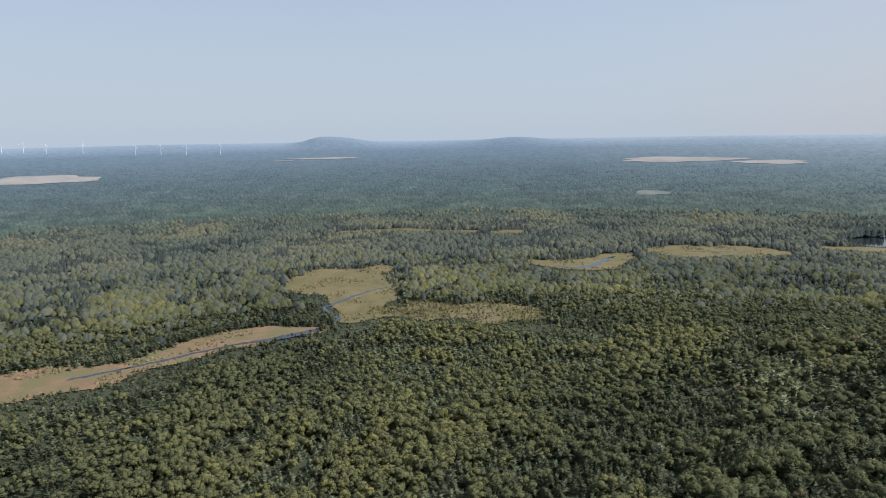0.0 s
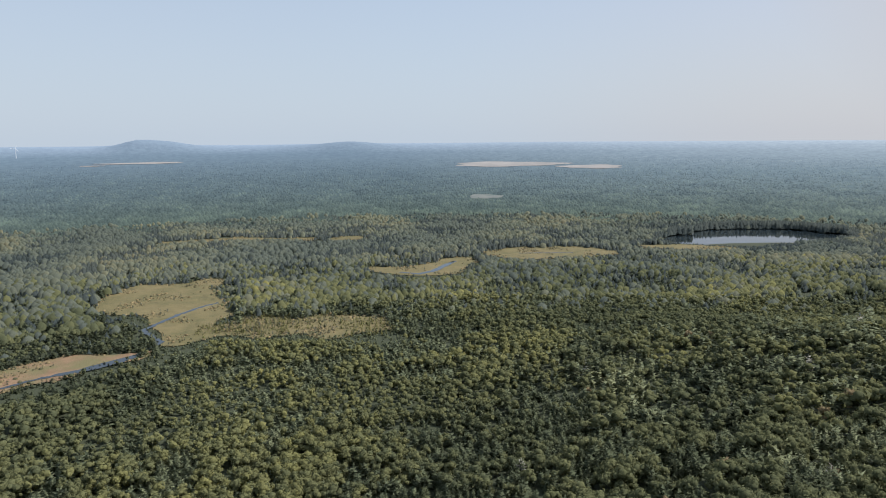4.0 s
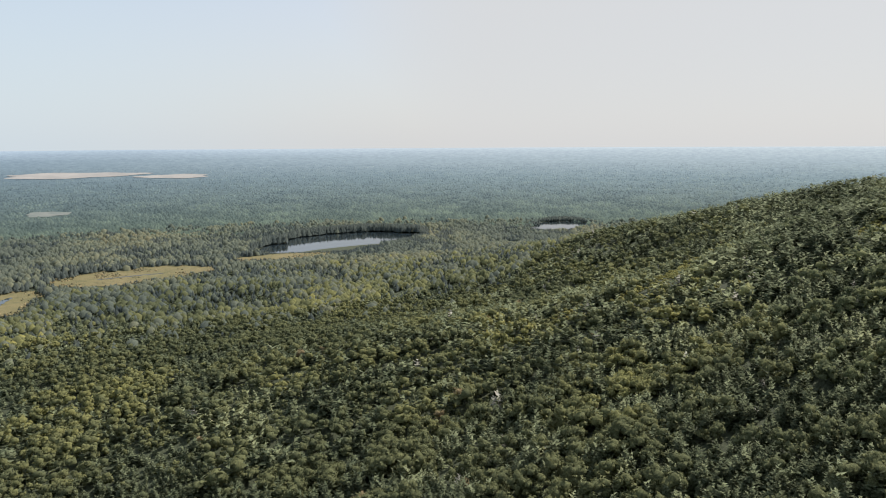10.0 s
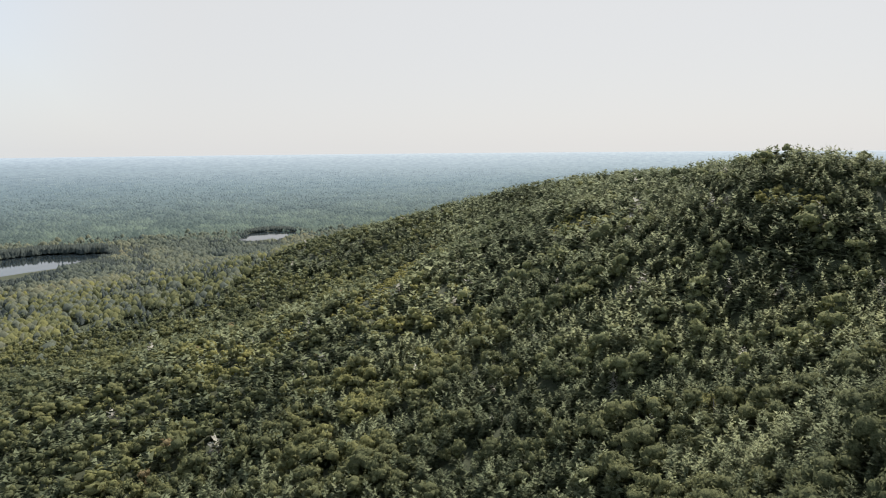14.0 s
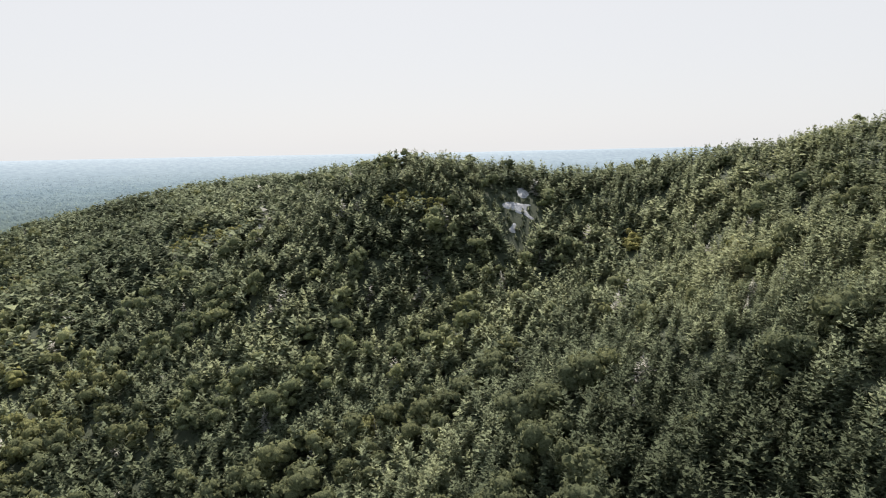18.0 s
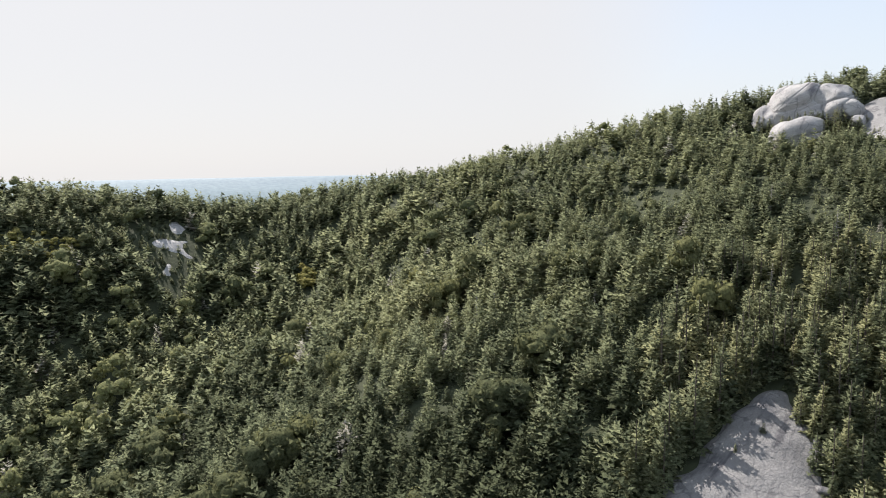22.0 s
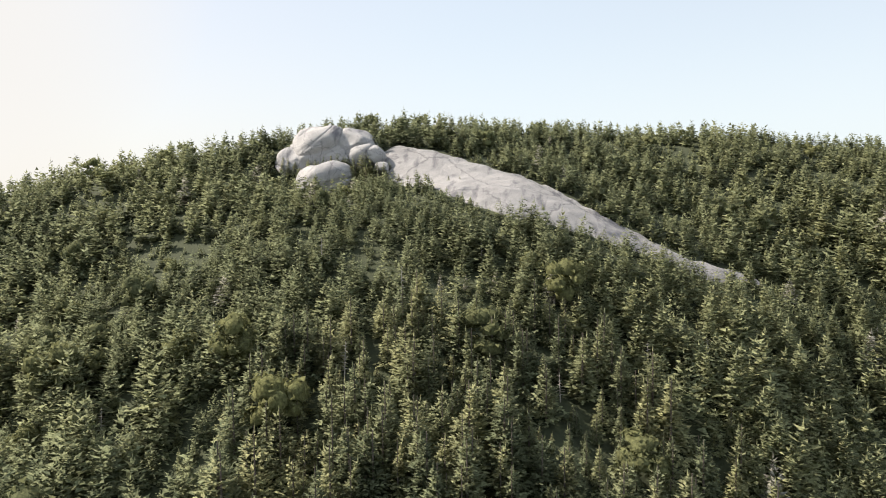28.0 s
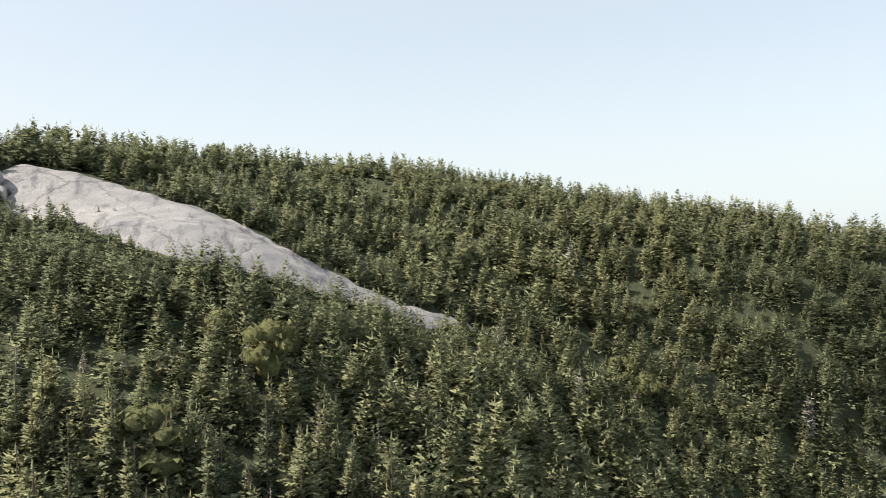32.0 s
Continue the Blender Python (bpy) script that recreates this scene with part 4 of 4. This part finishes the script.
def far_canopy(many, material):
    """Treetops over the rising far plain, smaller and smaller towards the skyline."""
    az = np.radians(-48 + 178 * rng.random(many))
    q = rng.random(many) ** 1.25
    r = FLAT + 60 + (4250 - FLAT - 60) * q
    x, y = CX + r * np.sin(az), CY + r * np.cos(az)
    z = height(x, y)
    fall = (EYE - z) / r
    ok = np.ones(many, bool)
    for fx, fy, a, b in FIELDS + [(1010, 2830, 70, 60)]:
        turn = math.atan2(fx - CX, CY - fy)
        c, s = math.cos(turn), math.sin(turn)
        ok &= ((c * (x - fx) + s * (y - fy)) / (a + 4)) ** 2 + ((c * (y - fy) - s * (x - fx)) / (b + 12)) ** 2 > 1
    ok &= clear_of(x, y) & (fall > 0.03)
    x, y, z, r, fall, az = x[ok], y[ok], z[ok], r[ok], fall[ok], az[ok]
    ok = in_sight(x, y, z)
    x, y, z, r, fall, az = x[ok], y[ok], z[ok], r[ok], fall[ok], az[ok]
    away = np.log(np.maximum(1 / fall, 1))
    tall = 10.5 * r * fall / EYE * (0.6 + 0.9 * rng.random(x.size))
    tint = np.clip(0.1 + 0.55 * rng.random(x.size) + 0.45 * (soft_noise(az * 900, away * 420, 9, 57) - 0.5) + 0.5 * (soft_noise(az * 900, away * 700, 27, 61) - 0.5) + 0.35 * (soft_noise(az * 900, away * 300, 3.1, 63) - 0.5), 0, 1)
    spots = np.stack([x, y, z - 0.5, tall, 0.8 + 0.6 * rng.random(x.size), tint], -1)
    plant("hazed_far_forest", TUFT, spots, "hazy green treetops across the far plain", material)


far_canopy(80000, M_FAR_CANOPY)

# low bog shrubs and thin young trees on the marsh
x, y = lattice(-700, 1250, 650, 2100, 5.0)
wet = np.full(x.shape, -99.0)
for _, line in MARSH:
    wet = np.maximum(wet, marsh_depth(x, y, line))
brook = np.full(x.shape, -99.0)
for line in STREAM:
    brook = np.maximum(brook, inside(x, y, line))
for line in LAKES:
    brook = np.maximum(brook, inside(x, y, line) + wobble(x, y, 7))
odds = np.clip(0.55 - wet / 22, 0, 1) * 0.8 + 0.75 * np.clip((soft_noise(x, y, 26, 31) - 0.58) * 5, 0, 1)
odds = np.where((x > 20) & (y > 1060) & (y < 1200), odds + 0.35, odds)
keep = (wet > -4) & (brook < -2.5) & (rng.random(x.size) < odds)
x, y = x[keep], y[keep]
spots = np.stack([x, y, height(x, y) + 0.7, 0.9 + 2.4 * rng.random(x.size) ** 2, 1.3 + 1.2 * rng.random(x.size), rng.random(x.size)], -1)
plant("bog_shrubs", LEAFY_LUMP, spots, "low brown and olive bog shrubs on the marsh", M_BOG, "shrubs")
keep = rng.random(x.size) < np.where((x > -20) & (y < 1200), 0.5, 0.13)
spots = np.stack([x[keep] + 2, y[keep] + 2, height(x[keep] + 2, y[keep] + 2), 4 + 5 * rng.random(keep.sum()), 0.6 + 0.3 * rng.random(keep.sum()), 0.5 + 0.5 * rng.random(keep.sum())], -1)
plant("marsh_conifers", SPRUCE_FAR, spots, "thin young conifers scattered over the marsh", M_HAZED_CONE)

# thin young larches over the wet meadow
x, y = lattice(-60, 260, 960, 1210, 5.2)
wet = inside(x, y, MARSH[2][1])
keep = (wet > -4) & (rng.random(x.size) < np.clip(1.5 * soft_noise(x, y, 30, 77) - 0.38 + 0.4 * (y > 1080) + 0.4 * (x > 130), 0.03, 0.85))
x, y = x[keep], y[keep]
spots = np.stack([x, y, height(x, y), 4 + 5 * rng.random(x.size), 0.7 + 0.4 * rng.random(x.size), 0.5 + 0.42 * rng.random(x.size)], -1)
plant("marsh_larches", SPRUCE_FAR, spots, "thin olive young larches over the wet meadow", M_LEAF)

# dead spruces, bleached and bare


def dead_spruce(seed):
    g = random.Random(seed)
    base = new("dead_spruce")
    bm = bmesh.new()
    bmesh.ops.create_cone(bm, cap_ends=True, segments=7, radius1=0.16, radius2=0.03, depth=9.0, matrix=Matrix.Translation((0, 0, 4.5)))
    part("trunk", bm, M_DEAD, base)
    for i in range(22):
        q = i / 21
        a, l = i * 2.4 + g.random(), (1.9 - 1.5 * q) * (0.5 + 0.7 * g.random())
        bm = bmesh.new()
        turn = Matrix.Rotation(a, 4, "Z") @ Matrix.Rotation(radians(78 + 30 * g.random()), 4, "Y")
        bmesh.ops.create_cone(bm, cap_ends=True, segments=4, radius1=0.07, radius2=0.02, depth=l, matrix=Matrix.Translation((0, 0, 2.2 + 6.4 * q)) @ turn @ Matrix.Translation((0, 0, l / 2)))
        part("branch", bm, M_DEAD, base)
    return tagged(base, "bleached dead spruce with bare branches", "dead tree", "dead spruces")


SNAGS = [(200, -71), (161, -103), (178, -91), (64, -185), (241, -93), (249, -67), (160, -84), (340, -36), (337, -43), (244, -23), (424, 40), (485, -2), (490, -87),
         (340, -21), (421, 110), (376, -7), (316, 39), (132, -118), (118, -140), (286, -78), (300, -52), (222, -118), (268, -110), (95, -160)]
snags = [dead_spruce(i) for i in range(3)]
for i, (sx, sy) in enumerate(SNAGS):
    grown = 0.8 + 0.5 * ((i * 7) % 10) / 10
    m = pose(sx, sy, float(height(sx, sy)) - 0.3, 3 - (i % 5), 2 - (i % 4), i * 47) @ Matrix.Diagonal((grown, grown, grown, 1))
    if i < 3:
        snags[i].matrix_basis = m
    else:
        copy_thing(snags[i % 3], m)

# small spruces rooted in the cracks of the outcrop and along the slab
CREVICE = [(299, -199.4, 5.4), (295.5, -199, 6.4), (292, -199.6, 6.8), (289.5, -199, 7.4), (287, -199.2, 6.0), (302, -198.8, 5.2), (297.5, -198.6, 4.4), (284.5, -198.6, 6.4), (293.8, -198.7, 5.0), (305.5, -197.5, 7.4), (308, -199, 8.2), (303.5, -196.5, 6.4), (311, -200, 8.0), (314, -201, 7.4), (281.5, -197.5, 10.6), (279, -198.5, 11.4), (277, -197, 10.2), (283, -196, 8.4), (274.5, -197.5, 9.0), (272, -196.5, 8.6), (280.5, -195, 9.8), (276, -194, 9.2), (269, -197, 7.4)]
FRINGE = [(268, -202, 4.4), (272, -194, 5.2), (262, -193, 4.0), (250, -188, 4.5), (236, -184, 3.8), (258, -219, 3.0), (262, -221, 2.6), (240, -183, 4.2), (270, -190, 7.0), (274, -191, 6.2), (279, -190, 7.4), (283, -189, 5.6), (266, -192, 6.0), (277, -187, 6.4), (308, -190, 5.2), (313, -194, 5.8), (272, -187, 5.5), (286, -188, 5.2), (302, -187, 5.4)]
for i, (sx, sy, tall) in enumerate(CREVICE + FRINGE):
    ground = 294.8 if sy < -198.5 and 284 < sx < 302.5 else float(height(sx, sy))
    copy_thing(models[i % 6], pose(sx, sy, ground - 0.2, 0, 0, i * 61) @ Matrix.Diagonal((tall * 1.1 / models[i % 6].scale[0], tall * 1.1 / models[i % 6].scale[1], tall / models[i % 6].scale[2], 1)))

# low young spruces crowding the edges of the bare rock
sx, sy = lattice(110, 325, -235, 40, 2.3)
rim = np.maximum(inside(sx, sy, SLAB), inside(sx, sy, LEDGE)) + wobble(sx, sy, 1.2)
for bx, by, br in BOULDERS:
    rim = np.maximum(rim, br * 1.1 - np.hypot(sx - bx, sy - by))
keep = (rim < 0.2) & (rim > -6.5) & (rng.random(sx.size) < 0.75)
sx, sy = sx[keep], sy[keep]
spots = np.stack([sx, sy, height(sx, sy) - 0.2, 1.3 + 3.0 * rng.random(sx.size) ** 1.5, 1.1 + 0.5 * rng.random(sx.size), 0.1 + 0.75 * rng.random(sx.size)], -1)
plant("young_spruces", SPRUCE_MID, spots, "low young spruces crowding the edges of the bare rock", M_SPRUCE)

sx, sy = lattice(552, 620, -48, 8, 3.6)
rim = np.max([inside(sx, sy, line) for line in PATCH], axis=0)
keep = (rim > -7) & (rim < 0.5) & (rng.random(sx.size) < 0.6)
sx, sy = sx[keep], sy[keep]
spots = np.stack([sx, sy, height(sx, sy) - 0.2, 1.5 + 3.2 * rng.random(sx.size) ** 1.5, 1.0 + 0.4 * rng.random(sx.size), 0.1 + 0.75 * rng.random(sx.size)], -1)
plant("young_spruces", SPRUCE_MID, spots, "young spruces scattered over the bare rock in the saddle", M_SPRUCE)

# tall spruces that shade the ledge, and small ones rooted in its cracks
for i, (sx, sy, tall) in enumerate([(241, -30, 18), (242, -25, 19), (240, -20, 17.5), (244, -16, 20), (241, -10, 18.5), (244, -4, 19), (241, 3, 17), (245, 8, 18.5), (239, -35, 17), (229, -19, 3.2), (232, -12, 2.4), (224, -27, 9), (220, -24, 8), (217, -18, 9.5), (212, -13, 8), (210, -6, 9)]):
    base = models[i % 6].scale
    copy_thing(models[i % 6], pose(sx, sy, float(height(sx, sy)) + (1.5 if 9 <= i <= 10 else -0.3), 0, 0, i * 73) @ Matrix.Diagonal((tall * 0.95 / base[0], tall * 0.95 / base[1], tall / base[2], 1)))

# tall conifers close along the water
sx, sy = lattice(950, 2250, 1080, 1950, 4.6)
shore = np.maximum(inside(sx, sy, LAKES[0]) + wobble(sx, sy, 7), inside(sx, sy, LAKES[1]) + wobble(sx, sy, 7))
keep = (shore < -4) & (shore > -58) & clear_of(sx, sy)
sx, sy = sx[keep], sy[keep]
ux, uy = (sx - 60) / np.hypot(sx - 60, sy - 100), (sy - 100) / np.hypot(sx - 60, sy - 100)
behind = np.maximum(inside(sx - 60 * ux, sy - 60 * uy, LAKES[0]), inside(sx - 60 * ux, sy - 60 * uy, LAKES[1])) > 8
first_row = shore[keep] > -18
tall = np.where(behind, np.where(sx > 1750, 11, np.where(first_row, 22, 20)) + np.where(sx > 1750, 4, 7) * rng.random(sx.size), np.where((sx > 1370) & (sx < 1700), 10, 3) + 2 * rng.random(sx.size))
spots = np.stack([sx, sy, height(sx, sy) - 0.4, tall, 0.9 + 0.5 * rng.random(sx.size), 0.4 * rng.random(sx.size)], -1)
plant("shore_conifers", CONE_FAR, spots, "tall dark conifers along the lake shore", M_HAZED_CONE)
